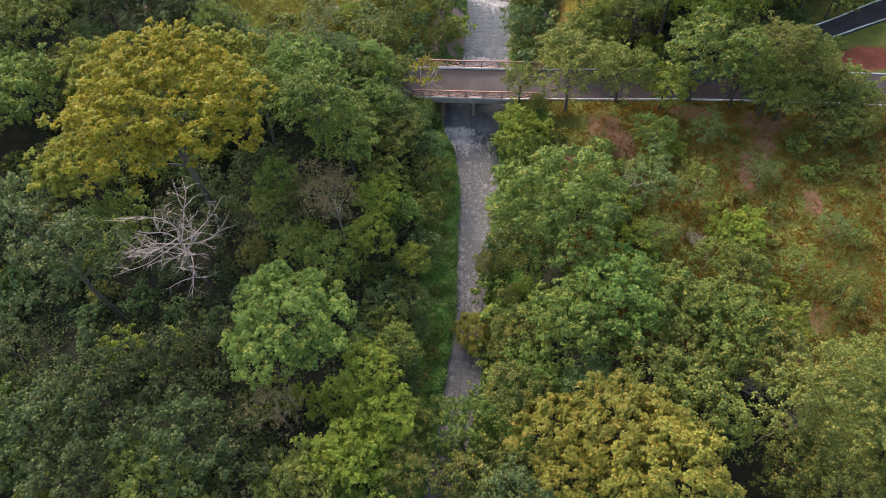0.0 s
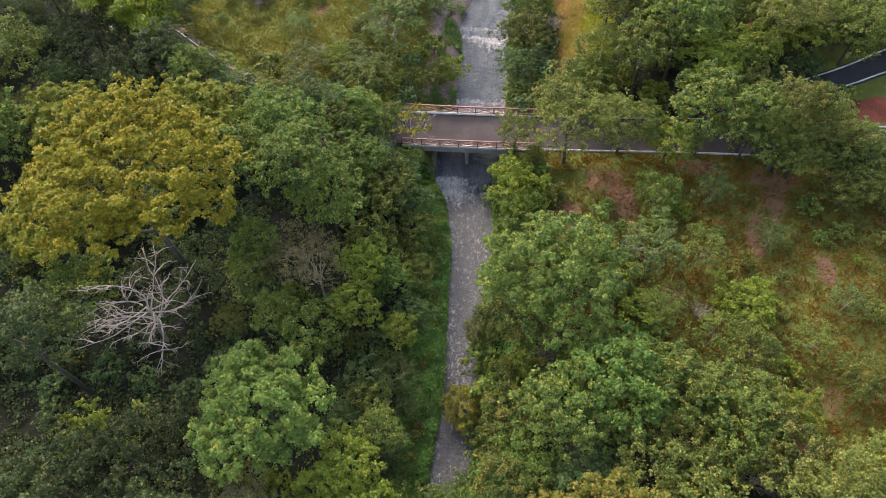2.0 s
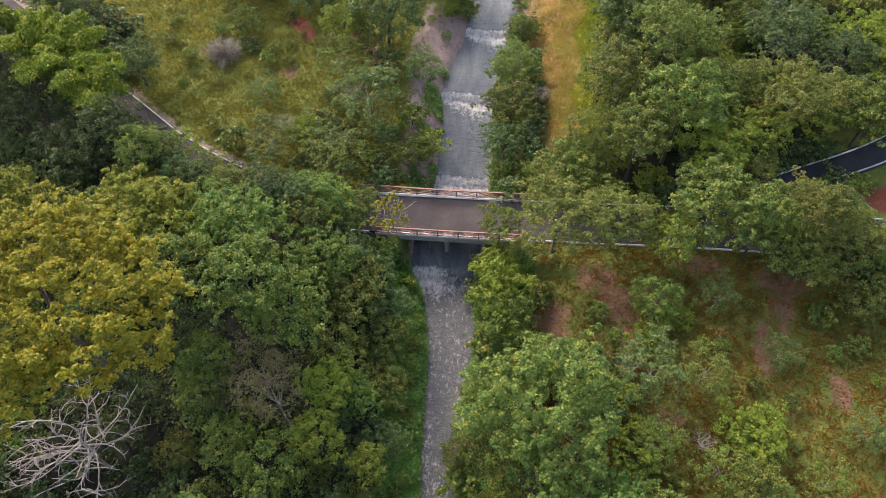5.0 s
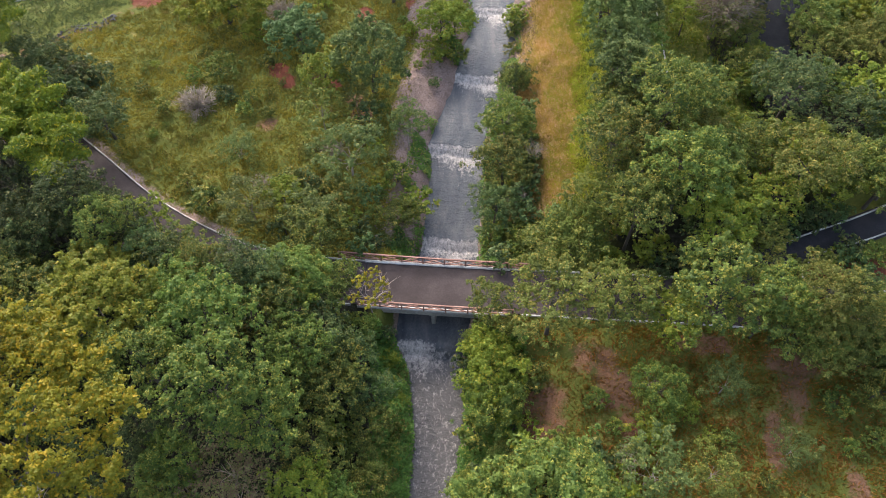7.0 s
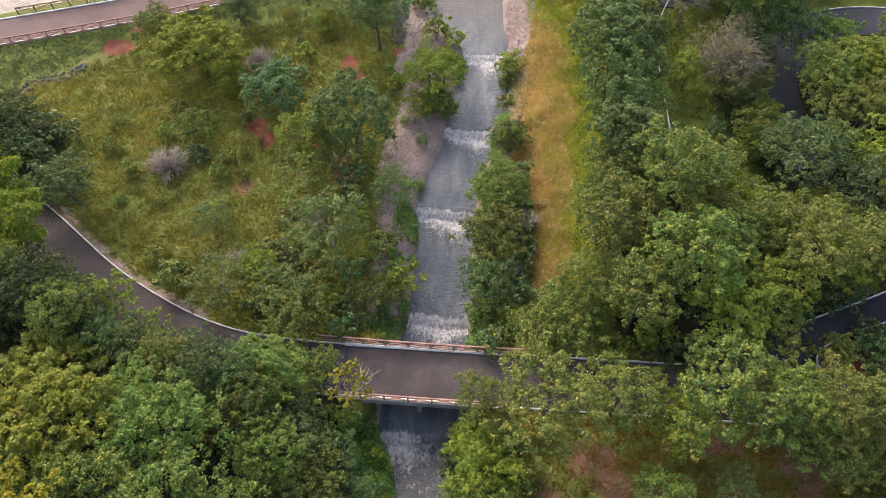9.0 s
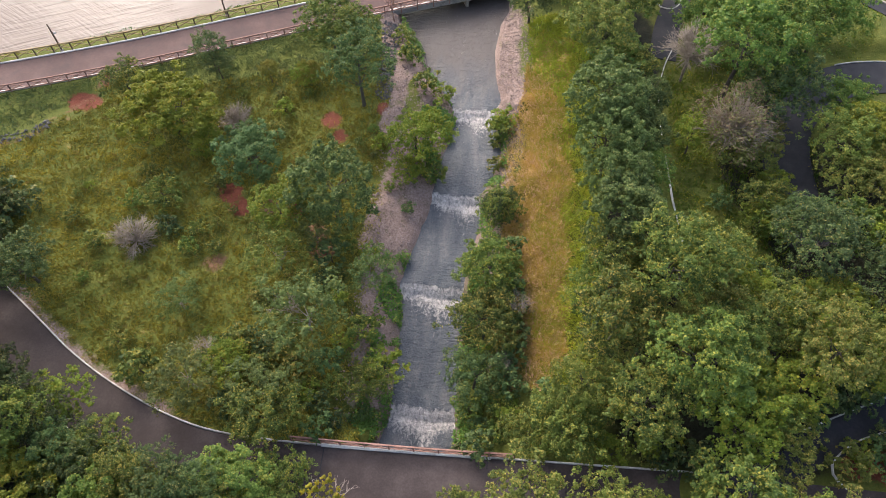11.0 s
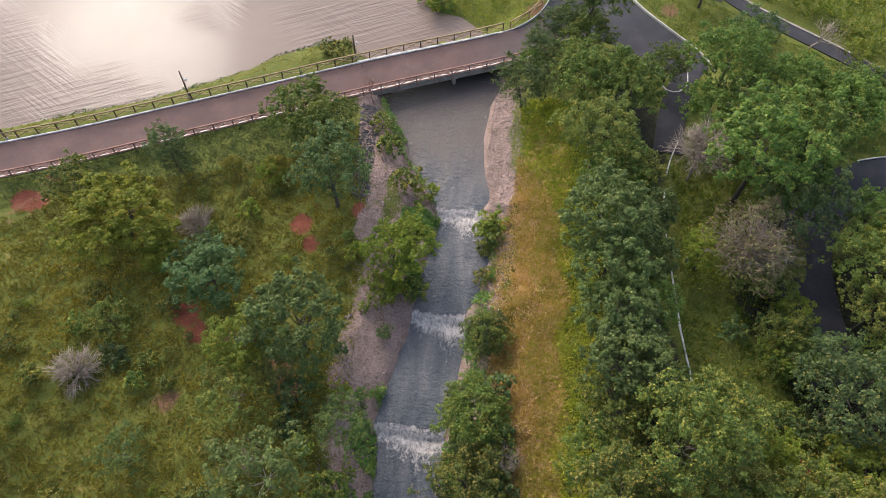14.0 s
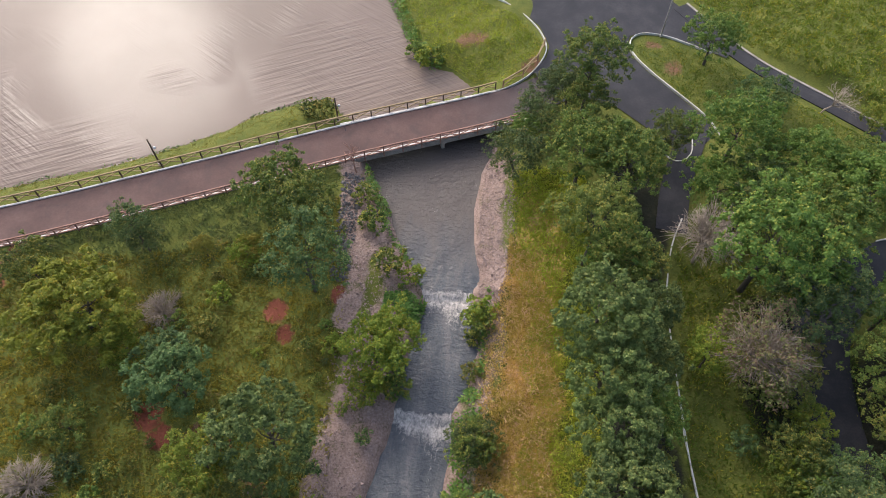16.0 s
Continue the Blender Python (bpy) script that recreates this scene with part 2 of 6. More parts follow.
def river_material():
    """Murky water: its own colour from the silt, a brown reflection coloured in by the lake bridge, ripples, and foam
    where the mesh says that it breaks.
    """
    m, t, bsdf = nodes_of("stream_water")
    broad, fine = noisy(t, place(t, (1.6, 0.5, 1)), 0.32, 4.0, 0.6, 0.6), noisy(t, place(t, (1.5, 1.1, 1)), 3.4, 5.0, 0.66, 0.5)
    c = ramp(t, sums(t, "ADD", sums(t, "MULTIPLY", broad, 0.68), sums(t, "MULTIPLY", fine, 0.32)), [(0.36, (0.036, 0.044, 0.053)), (0.5, (0.066, 0.070, 0.077)), (0.64, (0.118, 0.112, 0.110))])
    y = t.nodes.new("ShaderNodeSeparateXYZ")
    t.links.new(place(t), y.inputs[0])
    # browner down the last slope; the brown towards the lake bridge paints a reflection
    c = mixed(t, c, (0.094, 0.082, 0.074), sums(t, "MULTIPLY", sums(t, "MULTIPLY", sums(t, "SUBTRACT", 58.0, y.outputs[1]), 0.2, True), 0.7))
    c = mixed(t, c, (0.080, 0.064, 0.055), sums(t, "MULTIPLY", sums(t, "MULTIPLY", sums(t, "SUBTRACT", sums(t, "ADD", y.outputs[1], sums(t, "MULTIPLY", broad, 9.0)), 109.0), 0.12, True), 0.9))
    a = t.nodes.new("ShaderNodeAttribute")
    a.attribute_name = "foam"
    fleck = noisy(t, place(t, (1.5, 0.95, 1)), 2.3, 8.0, 0.74, 0.7)
    f = sums(t, "MULTIPLY", sums(t, "SUBTRACT", sums(t, "ADD", sums(t, "MULTIPLY", fleck, 2.3), sums(t, "MULTIPLY", a.outputs["Fac"], 0.85)), 1.56), 1.5, True)
    t.links.new(mixed(t, c, (0.52, 0.46, 0.41), sums(t, "MULTIPLY", f, 0.9)), bsdf.inputs["Base Color"])
    t.links.new(sums(t, "ADD", sums(t, "MULTIPLY", f, 0.6), 0.2, True), bsdf.inputs["Roughness"])
    bsdf.inputs["IOR"].default_value = 1.33
    bsdf.inputs["Specular IOR Level"].default_value = 0.33
    swell = noisy(t, place(t, (1.0, 1.9, 1)), 1.15, 3.0, 0.55, 0.8)
    bumped(t, bsdf, sums(t, "ADD", fine, sums(t, "MULTIPLY", swell, 1.6)), 0.7, 0.14)
    return m


def lake_material():
    """Calm silty water with patches of crossing wind ripples; reflected sky brightness is partly put into its base
    colour.
    """
    m, t, bsdf = nodes_of("lake_water")
    broad = noisy(t, place(t), 0.05, 3.0)
    t.links.new(ramp(t, broad, [(0.35, (0.118, 0.088, 0.072)), (0.65, (0.150, 0.112, 0.092))]), bsdf.inputs["Base Color"])
    bsdf.inputs["IOR"].default_value = 1.33
    bsdf.inputs["Roughness"].default_value = 0.13
    bsdf.inputs["Specular IOR Level"].default_value = 0.11
    waves = None
    for turn in (28, -32):
        g, mp = t.nodes.new("ShaderNodeNewGeometry"), put(t, "ShaderNodeMapping", Rotation=(0, 0, radians(turn)), Scale=(6.0, 0.44, 1))
        mp.vector_type = "TEXTURE"
        t.links.new(g.outputs["Position"], mp.inputs["Vector"])
        w = sums(t, "MULTIPLY", noisy(t, mp.outputs[0], 0.9, 2.0), sums(t, "MULTIPLY", sums(t, "SUBTRACT", noisy(t, place(t, (1, 1, 1 + turn)), 0.04, 2.0), 0.46), 8.0, True))
        waves = w if waves is None else sums(t, "ADD", waves, w)
    bumped(t, bsdf, sums(t, "ADD", waves, sums(t, "MULTIPLY", noisy(t, place(t), 2.5, 3.0), 0.03)), 1.0, 0.12)
    return m


GROUND = ground_material()
RIVER = river_material()
LAKE = lake_material()

# ---- plan of the land ----
# water levels between the weirs, from downstream (south) to the lake (north): crest y, level above it
WEIRS = [(57.0, 3.1), (68.6, 3.8), (80.8, 4.5), (91.8, 4.95), (104.0, 5.35)]
LAKE_Z = 5.4
RIVER_LEFT = [(-60, -12.0), (0, -7.5), (15, -5.9), (20, -5.4), (27, -5.1), (32, -4.8), (37, -5.2), (44, -5.8), (47, -5.8), (52, -6.7), (55, -7.6), (57, -8.9),
              (62, -8.9), (68, -7.7), (72, -7.7), (77, -7.9), (81, -8.5), (85, -7.8), (89, -6.9), (92, -6.6), (95.5, -6.5), (99, -5.6), (102.5, -5.3), (104.3, -6.0),
              (110, -9.3), (112.7, -10.3), (116.3, -12.4), (118.5, -13.4), (121, -15.0), (127, -15.6)]
RIVER_RIGHT = [(-60, -5.5), (0, -2.6), (15, -2.2), (25, -1.6), (28, -1.3), (37, -1.8), (44, -1.9), (50, -1.5), (57, -2.2), (62, -1.6), (68, -1.8), (72, -2.0), (82, -2.3),
               (85, -1.8), (89, -1.3), (92, -1.6), (94.4, -0.5), (98.3, 0.1), (101.8, -0.7), (104.2, -0.9), (105.6, -0.3), (109.5, -1.2), (113.7, -1.6),
               (119, -1.2), (121.6, -0.3), (127, -0.9)]
SHORE = [(-320, 20), (-120, 82), (-75, 101), (-52, 110.9), (-46.7, 113.1), (-41.2, 115.3), (-35.9, 118.3), (-30.4, 121.7), (-27.9, 124.2), (-23.7, 126.6), (-20, 128), (-18.4, 126.3),
         (-16.8, 124.6), (-13, 121), (-4, 125), (-2.2, 129), (-3.1, 131.4), (-6, 133.8), (-9.6, 134.9), (-11.8, 138.7), (-14.1, 144.4), (-17, 153), (-30, 180), (-40, 330), (-320, 330)]
# centre lines: x, y, z
LOWER_ROAD = [(-75, 92, 8.2), (-62, 83.5, 7.6), (-51, 75.7, 7.0), (-46, 72.6, 6.8), (-41.8, 69.8, 6.6), (-38.3, 67.4, 6.4), (-34.2, 65.2, 6.3), (-30.3, 63.5, 6.1), (-25.9, 62.0, 6.0),
              (-21.6, 61.2, 6.0), (-13.5, 61.1, 6.0), (2.0, 61.6, 6.3), (11, 61.8, 6.8), (20.5, 62.0, 7.4), (36, 61.9, 8.1), (70, 61.5, 9.2)]
BRANCH_ROAD = [(20, 62.6, 7.4), (24, 65.2, 7.6), (28, 67.7, 7.8), (32, 69.8, 8.0), (36, 71.8, 8.1), (40, 74.0, 8.3), (46, 77, 8.6), (70, 88, 9.5)]
DAM_ROAD = [(-110, 79.5, 6.8), (-80, 93.5, 6.9), (-48.4, 105.1, 7.1), (-33.8, 111.9, 7.1), (-27.9, 114.6, 7.1), (-15.8, 120.4, 7.15), (0.8, 127.2, 7.3), (5.0, 129.6, 7.8), (9.0, 132.0, 8.24), (13.0, 134.5, 8.25)]
EAST_LANE = [(30.6, 87, 8.2), (29.7, 92, 8.3), (29.4, 98, 8.4), (30.6, 103.5, 8.4), (34.8, 108.6, 8.5), (40.6, 110.9, 8.6), (48, 110.6, 8.7), (60, 108, 8.9)]
SOUTH_LANE = [(21.4, 126.0, 8.35), (19.9, 121.5, 8.35), (18.4, 116.5, 8.3), (17.8, 111.5, 8.2)]
DITCH_LANE = [(21.0, 145.5, 8.3), (25.9, 138.9, 8.3), (29.2, 135.6, 8.2), (33.0, 132.8, 8.2), (38.0, 129.2, 8.2), (44, 124.3, 8.3), (62, 108, 8.8)]


def interp(v, pairs):
    return np.interp(v, [p[0] for p in pairs], [p[1] for p in pairs])


def water_level(y):
    """The stream's level at y: a stair of pools, each weir's face falling within about a metre."""
    y = np.asarray(y, float)
    # below the last weir it runs down a long even slope
    z = np.interp(y, [-60, 14, 32, 45, 55, 57], [-0.6, 0.2, 0.75, 1.35, 1.75, 1.8])
    for i, (crest, level) in enumerate(WEIRS):
        low = WEIRS[i - 1][1] if i else 1.8
        z = z + (level - low) * np.clip((y - (crest - 0.9)) / 0.9, 0, 1) ** 0.6
    return z


def line_distance(x, y, line):
    """Distance from (x, y) to a polyline, with the polyline's z at the nearest place."""
    best, height = np.full(x.shape, 1e9), np.zeros(x.shape)
    for a, b in zip(line[:-1], line[1:]):
        dx, dy = b[0] - a[0], b[1] - a[1]
        s = np.clip(((x - a[0]) * dx + (y - a[1]) * dy) / (dx * dx + dy * dy), 0, 1)
        d = np.hypot(x - a[0] - s * dx, y - a[1] - s * dy)
        if len(a) > 2:
            height = np.where(d < best, a[2] + s * (b[2] - a[2]), height)
        best = np.minimum(best, d)
    return best, height


def inside(x, y, ring):
    odd = np.zeros(x.shape, bool)
    for a, b in zip(ring, ring[1:] + ring[:1]):
        if a[1] != b[1]:
            odd ^= ((a[1] > y) != (b[1] > y)) & (x < (b[0] - a[0]) * (y - a[1]) / (b[1] - a[1]) + a[0])
    return odd


def smooth(v, a, b):
    s = np.clip((v - a) / (b - a), 0, 1)
    return s * s * (3 - 2 * s)


def bumps(x, y):
    return (0.30 * np.sin(0.31 * x + 1.3) * np.sin(0.27 * y + 0.4) + 0.16 * np.sin(0.83 * x + 0.57 * y) + 0.10 * np.sin(1.37 * y - 0.9 * x + 2.0)
            + 0.05 * np.sin(2.9 * x + 1.1 * y) * np.sin(2.3 * y - 0.7 * x))


def land(x, y):
    """Height of the ground."""
    x, y = np.asarray(x, float), np.asarray(y, float)
    west = np.interp(y, [-60, 20, 50, 60, 75, 95, 108], [3.2, 3.8, 4.8, 5.8, 6.4, 6.6, 6.8]) + np.clip(-x - 45, 0, 80) * 0.03
    east = np.interp(y, [-60, 20, 50, 60, 75, 100, 118, 140], [4.2, 4.8, 6.4, 7.0, 7.4, 7.6, 8.1, 8.3]) + np.clip(x - 8, 0, 60) * 0.045
    z = west + (east - west) * smooth(x, -8, 2) + bumps(x, y) * 0.8
    xl, xr, w = interp(y, RIVER_LEFT), interp(y, RIVER_RIGHT), water_level(y)
    out = np.maximum(xl - x, x - xr)
    stream = smooth(y, 126.5, 124.5)
    bank = w + 0.05 + 0.02 * bumps(2 * x, 2 * y) + np.clip(out, 0, 50) * 0.42 + 0.35 * smooth(out, 0, 0.5)
    z = np.where(stream > 0, np.minimum(z, bank + (1 - stream) * 30), z)
    z = np.where((out < 0) & (stream > 0), w - 0.15 - 0.7 * smooth(-out, 0, 0.8), z)
    lake = inside(x, y, SHORE)
    d = line_distance(x, y, SHORE + SHORE[:1])[0]
    z = np.where(lake, np.minimum(z, LAKE_Z - 0.1 - np.clip(d * 0.5, 0, 1.6)), np.minimum(z, np.maximum(LAKE_Z + 0.08 + d * 0.45, np.where((out < 0.2) & (stream > 0), -9, -99))))
    over = (out < 1.2) & (stream > 0)
    d = np.hypot(x - 14, (y - 141) * 0.8)
    k = smooth(d, 20, 14) * np.where(lake, 0, 1) * smooth(x, 0, 4)
    z = z * (1 - k) + (8.18 + 0.03 * bumps(x, y)) * k
    for line, half in ((LOWER_ROAD, 2.6), (BRANCH_ROAD, 1.9), (DAM_ROAD, 2.7), (EAST_LANE, 2.4), (SOUTH_LANE, 1.6), (DITCH_LANE, 1.2)):
        d, zr = line_distance(x, y, line)
        k = smooth(d, half + 2.6, half + 0.5) * np.where(over, 0, 1) * np.where(lake & (d > half + 0.6), 0, 1)
        z = z * (1 - k) + (zr - 0.10) * k
    return z

# ---- helpers for meshes ----
def mesh_of(name, verts, faces, material, soft=False):
    me = bpy.data.meshes.new(name)
    me.from_pydata([tuple(map(float, v)) for v in verts], [], [tuple(map(int, f)) for f in faces])
    me.materials.append(material)
    if soft:
        me.shade_smooth()
    me.update()
    return me


def free_faces(name, corners, material):
    """A mesh of free faces from an array (n, corners of a face, 3)."""
    n, k = corners.shape[:2]
    me = bpy.data.meshes.new(name)
    me.vertices.add(k * n)
    me.vertices.foreach_set("co", np.ascontiguousarray(corners, dtype=np.float32).ravel())
    me.loops.add(k * n)
    me.loops.foreach_set("vertex_index", np.arange(k * n, dtype=np.int32))
    me.polygons.add(n)
    me.polygons.foreach_set("loop_start", np.arange(0, k * n, k, dtype=np.int32))
    me.polygons.foreach_set("loop_total", np.full(n, k, dtype=np.int32))
    me.materials.append(material)
    me.update(calc_edges=True)
    return me


def thing(name, label, category, group="", kind="", me=None):
    return tagged(new(name, me), label, category, group, kind)


def piece(name, me, parent, label="", m=None):
    """A part: a mesh under its thing."""
    ob = new(name, me)
    ob.parent = parent
    if m is not None:
        ob.matrix_local = m
    return tagged(ob, label)


def box_mesh(name, sx, sy, sz, material, bevel=0.02):
    """A box round the origin's middle, bevelled."""
    bm = bmesh.new()
    bmesh.ops.create_cube(bm, size=1, matrix=Matrix.Diagonal((sx, sy, sz, 1)))
    if bevel:
        bmesh.ops.bevel(bm, geom=bm.edges[:], offset=bevel, segments=1, affect="EDGES")
    me = bpy.data.meshes.new(name)
    bm.to_mesh(me)
    bm.free()
    me.materials.append(material)
    return me


def between(a, b):
    """A pose whose x axis runs from a to b, at their middle."""
    a, b = Vector(a), Vector(b)
    return Matrix.Translation((a + b) / 2) @ (b - a).to_track_quat("X", "Z").to_matrix().to_4x4()


def dense(line, step):
    """A polyline cut finer, softly rounded."""
    pts = np.array(line, float)
    for _ in range(3):
        q = np.empty((2 * len(pts), pts.shape[1]))
        q[0::2] = pts
        q[1::2] = pts
        mid = [pts[0]]
        for a, b in zip(pts[:-1], pts[1:]):
            mid += [a * 0.75 + b * 0.25, a * 0.25 + b * 0.75]
        pts = np.array(mid + [pts[-1]])
    s = np.concatenate([[0], np.cumsum(np.linalg.norm(np.diff(pts[:, :2], axis=0), axis=1))])
    n = max(2, int(s[-1] / step) + 1)
    at = np.linspace(0, s[-1], n)
    return np.stack([np.interp(at, s, pts[:, k]) for k in range(pts.shape[1])], 1)


def sides(pts):
    d = np.gradient(pts[:, :2], axis=0)
    d /= np.linalg.norm(d, axis=1)[:, None]
    return np.stack([-d[:, 1], d[:, 0]], 1)


def ribbon(name, line, offsets, material, step=1.0):
    """A profile of (side offset, height) swept along a line of x, y, z; closed round."""
    pts = dense(line, step)
    n = sides(pts)
    k = len(offsets)
    verts = [(p[0] + nn[0] * o, p[1] + nn[1] * o, p[2] + h) for p, nn in zip(pts, n) for o, h in offsets]
    faces = [(i * k + j, (i + 1) * k + j, (i + 1) * k + (j + 1) % k, i * k + (j + 1) % k) for i in range(len(pts) - 1) for j in range(k)]
    faces += [tuple(range(k)), tuple(range((len(pts) - 1) * k, len(pts) * k))[::-1]]
    return mesh_of(name, verts, faces, material)


# ---- the ground: one sheet to the horizon ----
def stretched(a, b, step, far):
    core = list(np.arange(a, b + 0.01, step))
    out, d = [], step
    while d < far:
        d *= 1.45
        out.append(d)
    return np.array([a - v for v in reversed(out)] + core + [b + v for v in out])


def spots(x, y, places):
    v = np.zeros(x.shape)
    for px, py, rx, ry in places:
        v = np.maximum(v, smooth(np.hypot((x - px) / rx, (y - py) / ry), 1.25, 0.55))
    return v


RED_SPOTS = [(-47.3, 99.2, 2.3, 1.7), (-45.8, 102.6, 1.0, 1.4), (-27.2, 88.2, 1.5, 1.7), (-25.6, 86.6, 1.0, 1.4), (-18.8, 99.2, 1.3, 1.6), (-17.4, 97.0, 0.9, 1.2), (-13.3, 101.6, 1.0, 1.4), (-20.2, 86.9, 1.0, 1.0),
             (32.5, 66.3, 4, 1.6), (38.5, 66.6, 4.5, 2.0), (45, 67.5, 5, 2.4), (27.7, 79.6, 1.8, 1.6), (26.8, 76.6, 1.6, 1.3)]
EARTH_SPOTS = [(5.4, 50.6, 2.4, 4.0), (9.3, 55.4, 2.6, 2.2), (11.0, 53.0, 2.0, 2.6), (12.6, 50.2, 1.6, 2.4), (3.6, 46.5, 1.4, 2.4), (26.4, 56.4, 3.2, 2.0), (26.0, 53.4, 1.5, 3.0), (24.2, 49.4, 1.3, 3.4), (28.0, 33.2, 2.4, 1.8), (26.4, 29.6, 1.8, 1.8), (33.4, 57.4, 3.0, 1.4),
               (19.0, 57.6, 3.4, 1.3), (15.5, 42.0, 1.6, 1.6), (30, 46, 1.2, 2.4), (-9.6, 46, 1.0, 2.4), (-16.3, 82.6, 1.6, 1.8), (-26.5, 80.0, 1.4, 1.2), (-22.5, 87.2, 2.0, 1.2), (-17.5, 84.5, 1.6, 1.4), (3.6, 133.4, 1.6, 1.4), (-4, 138, 2.2, 1.6), (19.5, 134.5, 1.4, 1.6), (17.5, 138.2, 1.2, 0.9)]
# a worn dirt track below the dam road
TRACK = [(-64, 84.0), (-58, 88.0), (-54.6, 91.2), (-52.6, 93.3), (-49.9, 95.4), (-48.0, 97.6), (-46.8, 100.6), (-45.6, 103.4)]
SAND_SPOTS = [(-33, 64.6, 1, 1)]
# a stony path down the bank from the lake bridge
BANK_PATH = [(-14.3, 112.9), (-13.2, 109.2), (-12.0, 105.3), (-12.0, 101.6), (-12.6, 99.0)]


def land_masks(x, y):
    """How much each place is dry grass, forest floor, red soil or bare bank, each from 0 to 1."""
    xl, xr = interp(y, RIVER_LEFT), interp(y, RIVER_RIGHT)
    left, right = xl - x, x - xr
    up = smooth(y, 64, 70) * smooth(y, 124, 118)
    sand = up * np.maximum(smooth(left - 1.6 * smooth(y, 80, 86) * smooth(y, 104, 98), 4.6, 3.2) * (left > -1), smooth(right, 3.6, 2.4) * (right > -1) * smooth(y, 76, 84) * (0.78 + 0.22 * smooth(y, 101, 105)))
    sand = np.maximum(sand, (smooth(left, 1.0, 0.3) * (left > -1) + smooth(right, 0.8, 0.2) * (right > -1)) * smooth(y, 126, 123))
    sand = np.maximum(sand, 0.85 * spots(x, y, SAND_SPOTS))
    sand = np.maximum(sand, smooth(line_distance(x, y, BANK_PATH)[0], 1.5, 0.8))
    kerbside = line_distance(x, y, LOWER_ROAD)[0]
    sand = np.maximum(sand, 0.85 * smooth(kerbside, 4.0, 3.0) * smooth(x, -22, -27) * (y > 60))
    dry = np.maximum(smooth(x, 2.2, 3.5) * smooth(x, 9, 6) * smooth(y, 70, 76) * smooth(y, 117, 112), spots(x, y, [(18, 48, 14, 13), (30, 40, 14, 14)]) * 0.3)
    dry = np.maximum(dry, 0.42 * smooth(x, 28, 40) * smooth(y, 66, 58))
    dry = np.maximum(dry, 0.22 * (x < -10) * (y > 66) * (y < 108))
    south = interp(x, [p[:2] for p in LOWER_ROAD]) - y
    # woods, where the floor takes its shade-darkened colour
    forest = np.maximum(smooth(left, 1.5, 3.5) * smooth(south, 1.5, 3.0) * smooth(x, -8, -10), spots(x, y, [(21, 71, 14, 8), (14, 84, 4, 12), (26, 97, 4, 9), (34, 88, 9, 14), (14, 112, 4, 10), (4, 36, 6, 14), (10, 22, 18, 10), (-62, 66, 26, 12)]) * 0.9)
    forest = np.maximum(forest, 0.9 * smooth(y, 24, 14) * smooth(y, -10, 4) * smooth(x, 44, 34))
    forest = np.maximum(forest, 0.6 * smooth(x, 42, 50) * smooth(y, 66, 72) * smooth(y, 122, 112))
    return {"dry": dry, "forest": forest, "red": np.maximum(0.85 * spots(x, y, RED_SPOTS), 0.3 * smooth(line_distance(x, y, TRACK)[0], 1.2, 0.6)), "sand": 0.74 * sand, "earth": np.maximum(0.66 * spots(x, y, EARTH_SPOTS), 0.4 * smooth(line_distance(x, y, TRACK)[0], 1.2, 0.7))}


gx, gy = stretched(-72, 56, 0.6, 2600), stretched(-6, 166, 0.6, 2600)
GX, GY = np.meshgrid(gx, gy)
GZ = land(GX, GY)
far = smooth(np.hypot(GX + 8, GY - 80), 140, 300)
GZ = GZ * (1 - far) + 4.0 * far
nx = len(gx)
cell = (np.arange(len(gy) - 1)[:, None] * nx + np.arange(nx - 1)[None, :]).ravel()
me = bpy.data.meshes.new("ground")
me.from_pydata(np.stack([GX, GY, GZ], -1).reshape(-1, 3).tolist(), [], np.stack([cell, cell + 1, cell + nx + 1, cell + nx], 1).tolist())
me.materials.append(GROUND)
me.shade_smooth()
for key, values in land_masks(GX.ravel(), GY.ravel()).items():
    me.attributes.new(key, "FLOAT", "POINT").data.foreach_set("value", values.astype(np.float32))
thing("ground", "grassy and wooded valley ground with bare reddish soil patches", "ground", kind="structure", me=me)


